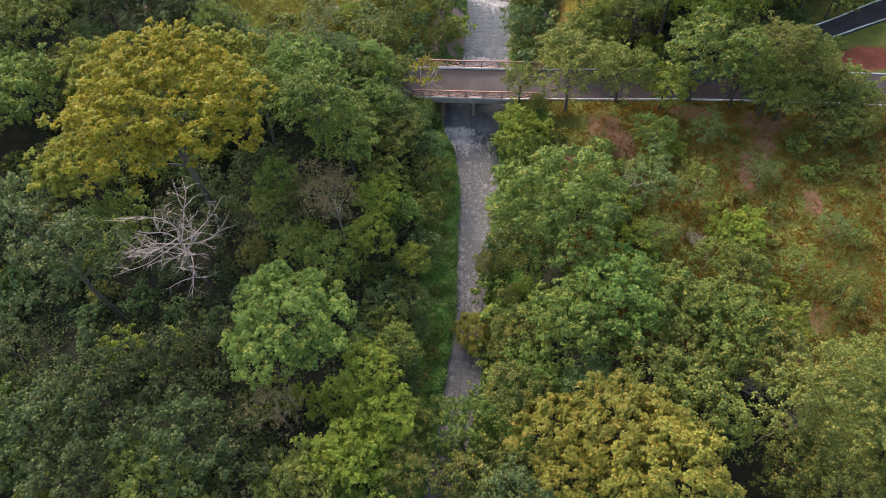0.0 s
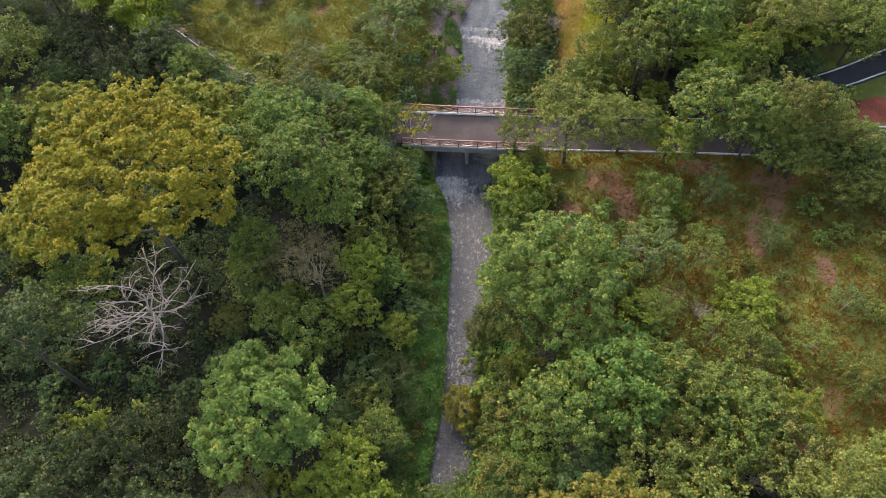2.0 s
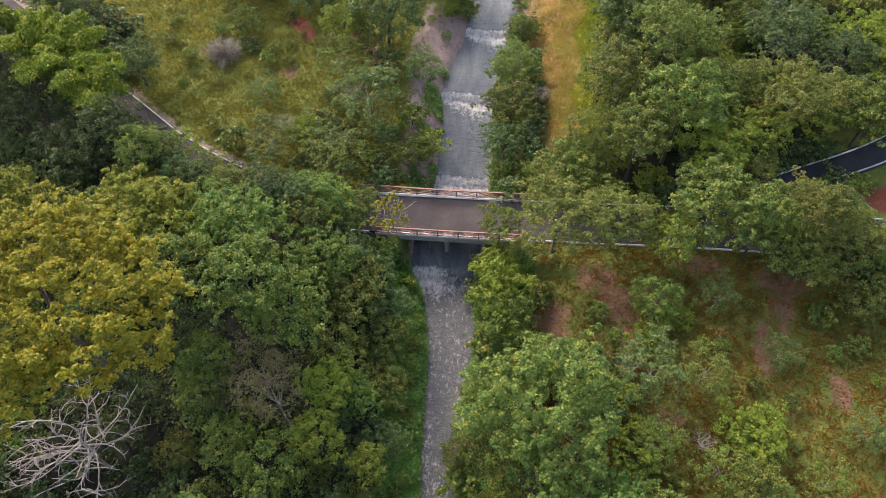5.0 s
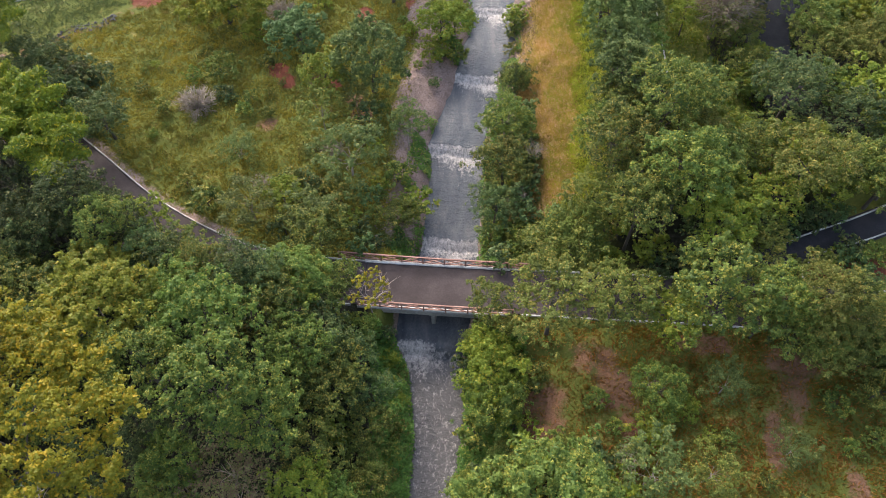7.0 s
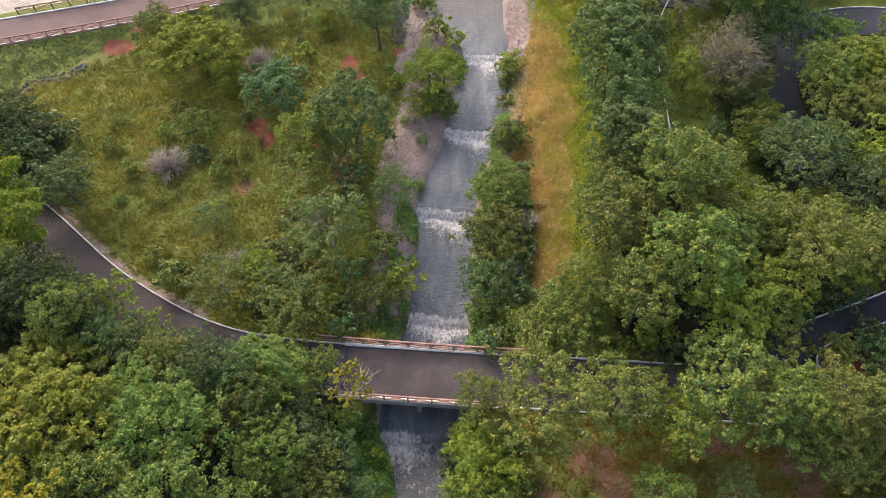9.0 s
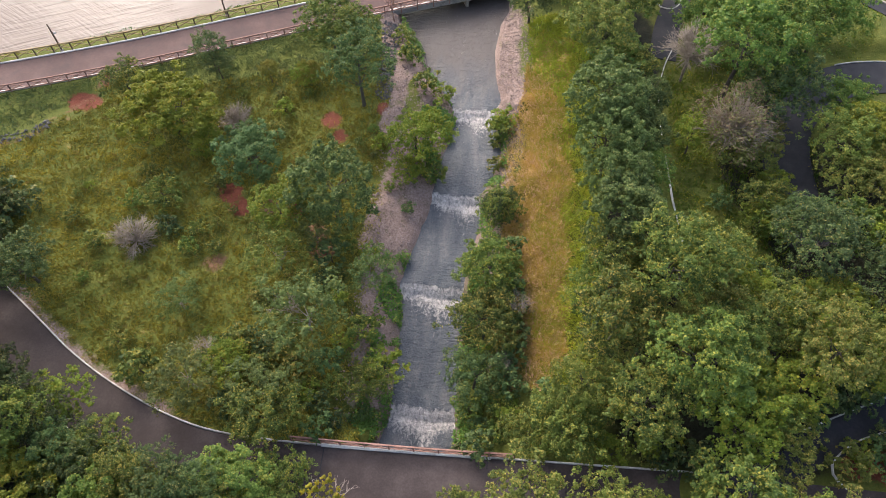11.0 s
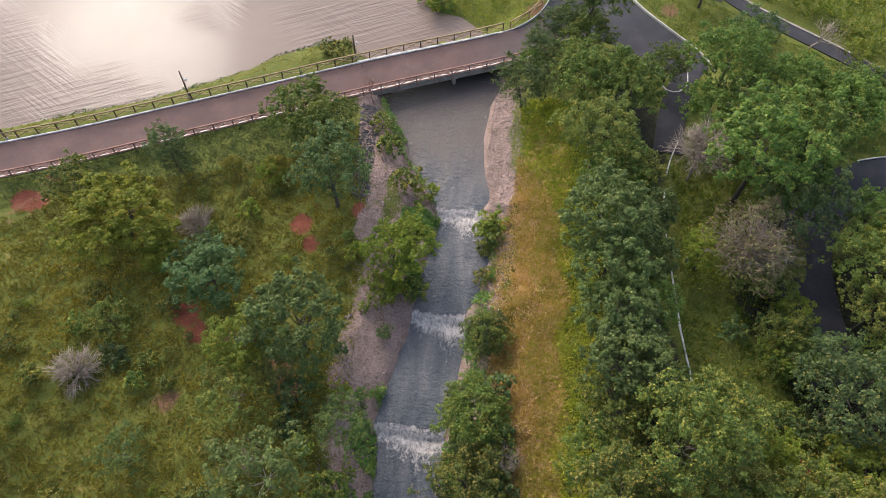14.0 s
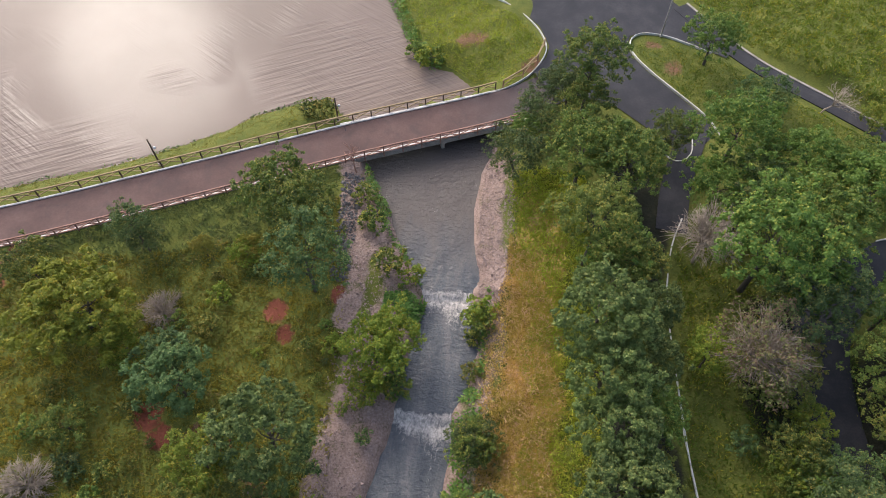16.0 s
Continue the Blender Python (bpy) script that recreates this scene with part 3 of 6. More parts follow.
# ---- water ----
def stream():
    ys = []
    y = -60.0
    while y < 124.8:
        ys.append(y)
        near = min(abs(y - c + 0.4) for c, _ in WEIRS)
        y += 0.16 if near < 1.6 else (0.5 if y > -5 else 3)
    ys = np.array(ys)
    k = 26
    u = np.linspace(0, 1, k)
    xl, xr = interp(ys, RIVER_LEFT) - 0.55, interp(ys, RIVER_RIGHT) + 0.55
    X = xl[:, None] + (xr - xl)[:, None] * u[None, :]
    # the crests run a little crooked
    Y = np.repeat(ys[:, None], k, 1)
    crook = 0.13 * np.sin(X * 1.3 + 0.9) + 0.07 * np.sin(X * 4.1) + 0.05 * np.sin(X * 9.3)
    Z = water_level(Y + crook)
    foam = np.zeros(X.shape)
    rng = np.random.default_rng(5)
    for c, level in WEIRS:
        d = c - (Y + crook)
        tongue = np.clip(0.5 + 0.45 * np.sin(0.9 * X + c) + 0.25 * np.sin(2.3 * X + 2 * c), 0, 1)
        part = 0.3 + 0.7 * smooth(X, -4.0, -6.2) if c == 57.0 else 1.0
        foam = np.maximum(foam, part * np.where(d > -0.2, np.exp(-np.clip(d - 1.0 - 0.7 * tongue, 0, 99) / (0.8 + 1.5 * tongue + (0.5 if c == 57.0 else 0))), 0) * smooth(d, -0.3, 0.3))
        Z += np.where((d > 0.7) & (d < 6), 0.10 * np.exp(-np.clip(d - 1, 0, 9) / 1.8) * np.sin(6.0 * X + 3 * np.sin(5 * Y)) * np.sin(5.1 * Y + 2 * np.sin(3 * X)), 0)
    # broken water all the way down the lower slope, a few flecks in the pools
    riffle = 0.5 + 0.25 * np.sin(1.3 * X + 0.35 * Y) + 0.25 * np.sin(0.5 * Y + 1.1 * X + 1.0)
    foam = np.maximum(foam, np.where(Y < 56.4, (0.45 + 0.4 * np.sin(2.2 * X + 0.2 * Y) ** 2) * np.exp(-np.clip(56.4 - Y, 0, 60) / 5.0), 0))
    foam = np.maximum(foam, np.where(Y < 56.5, 0.30 + 0.22 * riffle, 0.10 + 0.12 * riffle))
    Z += np.where(Y < 56.5, 0.05 * np.sin(5.3 * X + 2 * np.sin(2.1 * Y)) * np.sin(3.7 * Y + 1.5 * np.sin(2 * X)), 0)
    Z += 0.025 * np.sin(3.1 * X + 1.7 * Y) * np.sin(2.3 * Y - X) + 0.03 * np.sin(1.1 * Y + 2.2 * np.sin(0.9 * X))
    c = (np.arange(len(ys) - 1)[:, None] * k + np.arange(k - 1)[None, :]).ravel()
    me = bpy.data.meshes.new("stream")
    me.from_pydata(np.stack([X, Y, Z], -1).reshape(-1, 3).tolist(), [], np.stack([c, c + 1, c + k + 1, c + k], 1).tolist())
    me.materials.append(RIVER)
    me.shade_smooth()
    me.attributes.new("foam", "FLOAT", "POINT").data.foreach_set("value", foam.ravel().astype(np.float32))
    thing("stream", "shallow grey silty stream with white foam below its weirs", "stream", kind="structure", me=me)


stream()
bm = bmesh.new()
bm.faces.new([bm.verts.new((x, y, LAKE_Z)) for x, y in [(-330, 0), (-120, 72), (-52, 103), (-20, 119), (-15.5, 121), (-15.5, 124.8), (-0.5, 124.8), (4, 128), (-2, 150), (-20, 180), (-30, 340), (-330, 340)]])
bmesh.ops.triangulate(bm, faces=bm.faces[:])
me = bpy.data.meshes.new("lake")
bm.to_mesh(me)
bm.free()
me.materials.append(LAKE)
thing("lake", "calm muddy lake mirroring a bright hazy sky", "lake", kind="structure", me=me)


# ---- roads and kerbs ----
def road(name, line, half, label, material):
    thing(name, label, "road", kind="structure", me=ribbon(name, line, [(-half, -0.25), (half, -0.25), (half, 0.0), (0, 0.03), (-half, 0.0)], material))


def kerb(line, label="whitewashed concrete kerb beside the road", wide=0.13, high=0.12, material=KERB):
    thing("kerb", label, "kerb", "road kerbs", "structure",
          ribbon("kerb", line, [(-wide / 2, -0.3), (wide / 2, -0.3), (wide / 2, high - 0.03), (wide / 2 - 0.03, high), (-wide / 2 + 0.03, high), (-wide / 2, high - 0.03)], material, 0.7))


def offset(line, o, first=None, last=None):
    """The line moved sideways by o (to its left), cut to the x range."""
    pts = dense(line, 0.8)
    n = sides(pts)
    q = np.column_stack([pts[:, 0] + n[:, 0] * o, pts[:, 1] + n[:, 1] * o, pts[:, 2]])
    keep = np.ones(len(q), bool)
    if first is not None:
        keep = (q[:, 0] >= first) & (q[:, 0] <= last)
    return q[keep].tolist()


road("road_lower", LOWER_ROAD, 2.35, "narrow dark asphalt road across the lower bridge", DECK_ASPHALT)
road("road_branch", BRANCH_ROAD, 1.55, "narrow asphalt lane forking off uphill", ASPHALT)
road("road_dam", DAM_ROAD, 2.35, "dusty reddish asphalt road along the lake dam", DAM_ASPHALT)
road("road_east", EAST_LANE, 2.45, "dark asphalt road between overhanging trees", ASPHALT)
road("road_south", SOUTH_LANE, 1.5, "short dark asphalt lane under trees", ASPHALT)
road("road_ditch", DITCH_LANE, 0.95, "narrow worn asphalt lane beside a kerb", ASPHALT)
kerb(offset(LOWER_ROAD, 2.45, -62, 21), "long pale kerb on the outside of the bend")
kerb(offset(LOWER_ROAD, -2.45, -60, -12.5))
kerb(offset(LOWER_ROAD, -2.45, 2.5, 60))
kerb(offset(LOWER_ROAD, 2.45, 33, 60))
kerb([(25.4, 69.8, 7.85), (25.7, 69.0, 7.85), (26.3, 68.6, 7.85), (27.2, 68.8, 7.85), (29.5, 70.05, 7.95), (33.9, 72.1, 8.1), (37.2, 73.9, 8.25), (40.4, 76.0, 8.4), (46, 79, 8.7), (60, 85.4, 9.2)], "pale kerb curving away from the fork in the road")
kerb([(29.4, 64.2, 7.75), (28.4, 65.2, 7.75), (28.7, 66.5, 7.8), (30.9, 68.2, 7.95), (32.4, 68.8, 8.0), (35.3, 70.0, 8.1), (37.8, 71.3, 8.2), (39.6, 72.3, 8.3), (46, 75.4, 8.6), (60, 81.6, 9.1)], "curved pale kerb round a red soil corner")
kerb(offset(EAST_LANE, 2.5, 36.5, 60))
kerb(offset(DAM_ROAD, 2.45, -110, -1), "pale kerb between the dam road and the lakeside fence", 0.22)
kerb(offset(DAM_ROAD, -2.5, -110, -14.5), "pale kerb under the dam road railing", 0.2)
kerb([(-0.6, 129.4, 7.3), (0.9, 130.0, 7.5), (3.3, 131.9, 7.9), (4.7, 134.6, 8.2), (5.0, 136.6, 8.3), (3.7, 139.9, 8.3), (0.8, 143.0, 8.3), (-2.6, 145.5, 8.3), (-10, 150, 8.3)], "pale kerb curving round the grassy point")
kerb([(23.8, 124.2, 8.35), (22.8, 126.9, 8.35), (19.7, 130.3, 8.35), (16.7, 133.6, 8.35), (15.0, 136.0, 8.35), (14.5, 137.6, 8.35), (14.9, 139.3, 8.35), (16.4, 140.1, 8.35), (19.0, 139.8, 8.35), (22, 138.4, 8.35), (24, 137.4, 8.33)],
     "pale kerb round the pointed grass island")
kerb([(18.1, 122.6, 8.3), (17.6, 121.0, 8.3), (18.6, 120.3, 8.3), (19.6, 120.4, 8.3), (20.6, 121.6, 8.3), (20.7, 123.6, 8.3)], "pale curved kerb of a small round island")
kerb(offset(DITCH_LANE, 1.1, 20.5, 62), "broad worn brownish kerb beside a grass field", 0.3, 0.12, CONCRETE)
kerb([(18.9, 113.0, 8.2), (17.9, 110.5, 8.1), (17.2, 107.3, 8.0), (16.9, 102.7, 8.0), (17.1, 99, 8.0), (17.4, 95.1, 8.0), (17.7, 90.3, 8.0), (18.3, 86.0, 8.0)], "pale kerb along a worn earth path under trees")

# the open asphalt of the junction
bm = bmesh.new()
ring = [(5.0, 129.9), (3.5, 132.0), (4.9, 134.6), (5.2, 136.6), (3.9, 140.0), (1.0, 143.2), (-2.4, 145.8), (-9, 150.5), (-6, 190), (30, 190), (22, 160), (19.6, 147.2), (21.6, 144.6),
        (26.4, 138.9), (25.9, 136.7), (22, 138.6), (19.0, 140.0), (16.4, 140.3), (14.7, 139.4), (14.3, 137.6), (14.8, 135.9), (16.5, 133.5), (19.5, 130.2), (22.6, 126.8), (23.2, 124.6), (20.4, 121.0), (18.0, 123.0), (13, 127.4), (9.4, 128.6)]
top = bm.faces.new([bm.verts.new((x, y, 8.27)) for x, y in ring])
bmesh.ops.triangulate(bm, faces=[top])
me = bpy.data.meshes.new("road_junction")
bm.to_mesh(me)
bm.free()
me.materials.append(ASPHALT)
thing("road_junction", "open dark asphalt junction beside the lake", "road", kind="structure", me=me)

# ---- plants ----
def tube(path, radii, ring=6):
    """Vertices and faces of a tapered tube along a path."""
    verts, faces = [], []
    path = [Vector(p) for p in path]
    for i, p in enumerate(path):
        d = (path[min(i + 1, len(path) - 1)] - path[max(i - 1, 0)]).normalized()
        a = d.orthogonal().normalized()
        b = d.cross(a)
        for j in range(ring):
            w = 2 * math.pi * j / ring
            verts.append(p + radii[i] * (math.cos(w) * a + math.sin(w) * b))
    for i in range(len(path) - 1):
        for j in range(ring):
            faces.append((i * ring + j, i * ring + (j + 1) % ring, (i + 1) * ring + (j + 1) % ring, (i + 1) * ring + j))
    faces.append(tuple(range((len(path) - 1) * ring, len(path) * ring)))
    return verts, faces


def joined(name, tubes, material):
    verts, faces = [], []
    for v, f in tubes:
        n = len(verts)
        verts += v
        faces += [tuple(i + n for i in q) for q in f]
    return mesh_of(name, verts, faces, material, True)


def unit(v):
    return v / np.maximum(np.linalg.norm(v, axis=1)[:, None], 1e-6)


def leaf_tips(at, normal, size, slim, rng, droop=0.25, jitter=0.42):
    """A pointed leaf or leaf spray (three corners) at each point, facing about along its normal."""
    n = len(at)
    normal = unit(unit(normal) + rng.normal(0, jitter, (n, 3)))
    along = unit(np.cross(normal, rng.normal(0, 1, (n, 3))))
    across = np.cross(normal, along)
    s = size * rng.uniform(0.6, 1.35, (n, 1))
    tip = at + along * s - normal * s * droop
    return np.stack([at + across * s * slim, tip, at - across * s * slim], 1)


def clumps(R, flat, count, rng, low=-0.25, uneven=1.0):
    """Centres of leaf clumps over a crown of radius R, uneven in outline."""
    i = np.arange(count) + 0.5
    z = 1 - (1 - low) * i / count
    w = i * 2.39996 + rng.uniform(0, 6.28)
    r = np.sqrt(np.clip(1 - z * z, 0, 1))
    d = np.stack([r * np.cos(w), r * np.sin(w), z], 1) + rng.normal(0, 0.10 * uneven, (count, 3))
    lobes = 0.84 + uneven * (0.11 * np.sin(3 * np.arctan2(d[:, 1:2], d[:, 0:1]) + rng.uniform(0, 6)) + rng.uniform(-0.18, 0.14, (count, 1)))
    return d * lobes * R * np.array([[1, 1, flat]])


def crown_mesh(name, R, flat, count, leaves, size, slim, material, seed, clump=0.27, puff=0.75, low=-0.25, inner=0.1, uneven=1.0):
    """Leaves in clumps, each clump broken into smaller sprays, so that light and dark show between them."""
    rng = np.random.default_rng(seed)
    c = clumps(R, flat, count, rng, low, uneven)
    rc = clump * R * rng.uniform(0.6, 1.35, count)
    out = unit(c / np.array([[1, 1, flat]]) + np.array([[0, 0, 0.35 * R]]))
    sub = 11
    who = np.repeat(np.arange(count), sub)
    d = unit(rng.normal(0, 1, (count * sub, 3)) + 0.8 * out[who] + np.array([[0, 0, 0.2]]))
    sc = c[who] + d * (rc[who] * rng.uniform(0.45, 1.05, count * sub))[:, None] * np.array([[1, 1, puff]])
    sr = rc[who] * rng.uniform(0.2, 0.42, count * sub)
    weight = sr ** 2 * (0.35 + np.clip(d[:, 2] + 0.35, 0, 1.2) + 0.4 * np.clip(sc[:, 2] / (R * flat), -0.5, 1))
    weight = np.clip(weight, 1e-6, None)
    pick = rng.choice(count * sub, leaves, p=weight / weight.sum())
    e = unit(rng.normal(0, 1, (leaves, 3)) + 0.5 * d[pick] + np.array([[0, 0, 0.35]]))
    fill_in = rng.uniform(0, 1, (leaves, 1)) < inner
    at = sc[pick] + e * (sr[pick] * rng.uniform(0.5, 1.15, leaves))[:, None] * np.array([[1, 1, 0.7]])
    at = np.where(fill_in, c[who[pick]] * rng.uniform(0.5, 0.95, (leaves, 1)), at)
    return free_faces(name, leaf_tips(at, e + np.array([[0, 0, 0.9]]), size, slim, rng), material), c


def wood(name, H, c, thick, material, seed, reach=0.62):
    """A trunk with limbs to some of the clump centres c, which lie round (0, 0, H)."""
    rng = np.random.default_rng(seed)
    lean = rng.normal(0, 0.04 * H, 2)
    fork = Vector((lean[0], lean[1], H * 0.62))
    parts = [tube([(0, 0, -0.6), (lean[0] * 0.2, lean[1] * 0.2, H * 0.25), tuple(fork), (lean[0] * 1.3, lean[1] * 1.3, H * 0.9)], [thick * 1.35, thick, thick * 0.75, thick * 0.35], 7)]
    for i in rng.choice(len(c), min(len(c), 11), replace=False):
        end = Vector((c[i][0], c[i][1], c[i][2] + H)) * reach + fork * (1 - reach)
        start = fork + Vector((0, 0, rng.uniform(-0.15, 0.3) * H))
        bend = (start + end) / 2 + Vector((rng.normal(0, 0.2), rng.normal(0, 0.2), rng.uniform(0.0, 0.5)))
        parts.append(tube([tuple(start), tuple(bend), tuple(end)], [thick * 0.38, thick * 0.22, thick * 0.06], 5))
    return joined(name, parts, material)


def tree_kind(name, label, R, H, flat, count, leaves, size, slim, leaf, seed, thick=0.22, clump=0.27, puff=0.75, low=-0.25, bark=None, group="trees", uneven=1.0):
    """The meshes of a tree, to be planted several times."""
    crown, c = crown_mesh("crown", R, flat, count, leaves, size, slim, LEAF[leaf], seed, clump, puff, low, 0.1, uneven)
    return dict(name=name, label=label, R=R, H=H, crown=crown, trunk=wood("trunk", H, c, thick, bark or BARK, seed + 1), group=group)


PLANTED = []


def plant(kind, x, y, r, turn, tall=1.0, sink=0.0):
    """One tree of that kind with crown radius r, rooted in the ground at x, y."""
    PLANTED.append((x, y, r))
    s = r / kind["R"]
    top = thing(kind["name"], kind["label"], "shrub" if "shrub" in kind["name"] or "bush" in kind["name"] else "tree", kind["group"])
    top.matrix_world = Matrix.LocRotScale((x, y, float(land(x, y)) - sink), Euler((0, 0, turn)), (s, s, s * tall))
    piece("trunk", kind["trunk"], top)
    piece("crown", kind["crown"], top, m=Matrix.Translation((0, 0, kind["H"])) @ Matrix.Diagonal((1, 1, 1 / tall, 1)))
    return top


KINDS = {
    "yellow": [tree_kind("broad_tree", "broad flat-crowned tree with feathery yellow-green leaves", 8.5, 11.3, 0.5, 340, 76000, 0.180, 0.5, "yellow", 11, 0.3, 0.08, 0.34, group="yellow-green trees")],
    "amber": [tree_kind("broad_tree", "broad tree with feathery yellow-green leaves", 4.6, 6.2, 0.55, 130, 27000, 0.19, 0.5, "amber", s, 0.24, 0.12, 0.36, group="yellow-green trees") for s in (12, 13)],
    "gold": [tree_kind("golden_tree", "tree with an uneven crown of golden yellow leaves", 4.5, 6.5, 0.75, 120, 21000, 0.185, 0.52, "gold", s, 0.2, 0.17, 0.7, group="golden trees") for s in (21, 22)],
    "pale": [tree_kind("pale_tree", "rounded tree with dense pale green leaves", 4.8, 7.0, 0.72, 150, 34000, 0.175, 0.52, "pale", s, 0.22, 0.145, 0.55, group="pale green trees") for s in (31, 32)],
    "lime": [tree_kind("lime_tree", "young tree with loose lime-green leaves", 3.5, 5.2, 0.85, 80, 9500, 0.178, 0.52, "lime", s, 0.15, 0.18, 0.6, group="lime-green trees", uneven=1.3) for s in (41, 42)],
    "mid": [tree_kind("leafy_tree", "leafy tree with a clumped mid-green crown", 4.5, 6.8, 0.8, 170, 14500, 0.185, 0.52, "mid", s, 0.22, 0.128, 0.7, group="green trees", uneven=1.25) for s in (51, 52, 53, 54)],
    "great": [tree_kind("great_tree", "large spreading tree with a clumped green crown", 6.0, 9.0, 0.8, 270, 38000, 0.18, 0.52, "full", s, 0.3, 0.105, 0.7, group="green trees", uneven=1.2) for s in (56, 57)],
    "dark": [tree_kind("dark_tree", "dense tree with dark green leaves", 4.5, 6.8, 0.85, 150, 10500, 0.195, 0.52, "dark", s, 0.22, 0.14, 0.75, group="dark trees", uneven=1.25) for s in (61, 62, 63)],
    "green": [tree_kind("leafy_tree", "leafy tree with a full fresh-green crown", 4.5, 6.8, 0.8, 175, 15000, 0.185, 0.52, "green", s, 0.22, 0.126, 0.7, group="green trees", uneven=1.25) for s in (66, 67, 68)],
    "deep": [tree_kind("dark_tree", "dense tree with dark green leaves, darkened for the shade of the wood", 4.5, 6.8, 0.85, 80, 7600, 0.20, 0.52, "deep", s, 0.22, 0.17, 0.7, group="dark trees", uneven=1.6) for s in (64, 65)],
    "far": [tree_kind("leafy_tree", "leafy tree with a clumped green crown", 4.5, 6.8, 0.8, 50, 1500, 0.66, 0.52, k, s, 0.22, 0.2, 0.7, group="green trees") for k, s in (("mid", 58), ("dark", 59), ("olive", 60))],
    "olive": [tree_kind("olive_tree", "spreading tree with thin olive-green leaves", 4.8, 7.0, 0.7, 175, 14000, 0.18, 0.52, "olive", s, 0.2, 0.12, 0.7, group="olive-green trees", uneven=1.3) for s in (71, 72)],
    "grey": [tree_kind("grey_tree", "round dense tree with grey-green leaves", 4.5, 6.8, 0.85, 170, 19000, 0.195, 0.52, "grey", s, 0.2, 0.115, 0.8, -0.75, group="grey-green trees", uneven=0.95) for s in (81, 82)],
    "blue": [tree_kind("blue_tree", "bushy tree with blue-green leaves", 3.5, 4.8, 0.85, 75, 11000, 0.185, 0.52, "blue", s, 0.16, 0.18, 0.75, -0.7, group="blue-green trees", uneven=1.2) for s in (91, 92)],
    "brown": [tree_kind("withered_tree", "half-withered tree with thin brown dry foliage", 4.0, 5.8, 0.85, 80, 3800, 0.16, 0.5, "brown", s, 0.16, 0.18, 0.8, bark=GREY_TWIG, group="withered trees", uneven=1.3) for s in (101, 102)],
    "airy": [tree_kind("feathery_tree", "small open tree with feathery grey-green leaves", 3.0, 3.5, 0.85, 70, 4600, 0.176, 0.42, k, s, 0.09, 0.17, 0.8, -0.3, PALE_BARK, "feathery trees", 1.5) for k, s in (("sage", 131), ("olive", 132), ("sage", 133))],
    "shrub": [tree_kind("shrub", "low green shrub among grass", 1.5, 1.3, 0.8, 22, 1000, 0.23, 0.5, k, s, 0.06, 0.26, 0.8, -0.4, group="shrubs", uneven=1.3) for k, s in (("mid", 111), ("lime", 112), ("mid", 113), ("olive", 114))],
    "bush": [tree_kind("tall_shrub", "tall loose green shrub in rough grass", 2.8, 2.3, 0.8, 55, 4000, 0.211, 0.5, k, s, 0.09, 0.18, 0.8, -0.4, group="shrubs", uneven=1.4) for k, s in (("mid", 115), ("lime", 116), ("olive", 117))],
    "scrub": [tree_kind("dark_shrub", "dark green undergrowth shrub", 1.6, 1.3, 0.8, 22, 650, 0.27, 0.5, "dark", s, 0.06, 0.27, 0.8, -0.4, group="undergrowth", uneven=1.3) for s in (121, 122)],
}
dice = random.Random(7)


def fill(keys, ring, radius, tries, tight=0.62, tall=1.0, keep=0.5, wet=0.3):
    """Plants trees of mixed kinds at random inside a ring, where there is room between those that stand, the roads and the water."""
    xs, ys = [p[0] for p in ring], [p[1] for p in ring]
    rows = []
    for _ in range(tries):
        x, y, r = dice.uniform(min(xs), max(xs)), dice.uniform(min(ys), max(ys)), dice.uniform(*radius)
        if inside(np.array([x]), np.array([y]), ring)[0]:
            rows.append((x, y, r))
    if not rows:
        return
    q = np.array(rows)
    road_gap = np.min([line_distance(q[:, 0], q[:, 1], line)[0] - half for line, half in ((LOWER_ROAD, 2.5), (DAM_ROAD, 2.9), (EAST_LANE, 2.2), (BRANCH_ROAD, 1.6), (SOUTH_LANE, 1.6), (DITCH_LANE, 1.3))], axis=0)
    river_gap = np.maximum(interp(q[:, 1], RIVER_LEFT) - q[:, 0], q[:, 0] - interp(q[:, 1], RIVER_RIGHT))
    for (x, y, r), a, b in zip(rows, road_gap, river_gap):
        if a < keep * r or b < wet * r + 0.3 or any((x - px) ** 2 + (y - py) ** 2 < (tight * (r + pr)) ** 2 for px, py, pr in PLANTED):
            continue
        kinds = KINDS[dice.choice(keys)]
        plant(dice.choice(kinds), round(x, 2), round(y, 2), round(r, 2), dice.uniform(0, 6.28), tall * dice.uniform(0.85, 1.15))


def grove(key, rows, tall=1.0, sink=0.0):
    """Plants rows of x, y, crown radius, of one kind."""
    for i, (x, y, r) in enumerate(rows):
        kinds = KINDS["great" if key == "mid" and r > 4.9 else "bush" if key == "shrub" and r > 1.9 else key]
        plant(kinds[i % len(kinds)], x, y, r, dice.uniform(0, 6.28), tall * dice.uniform(0.92, 1.1), sink)


def crowned(key, x, y, z, r, which=0):
    """One tree whose crown has its middle at x, y, z; the trunk is as long as that takes."""
    kinds = KINDS[key]
    kind = kinds[which % len(kinds)]
    plant(kind, x, y, r, dice.uniform(0, 6.28), max(0.35, (z - float(land(x, y))) / (kind["H"] * r / kind["R"])))


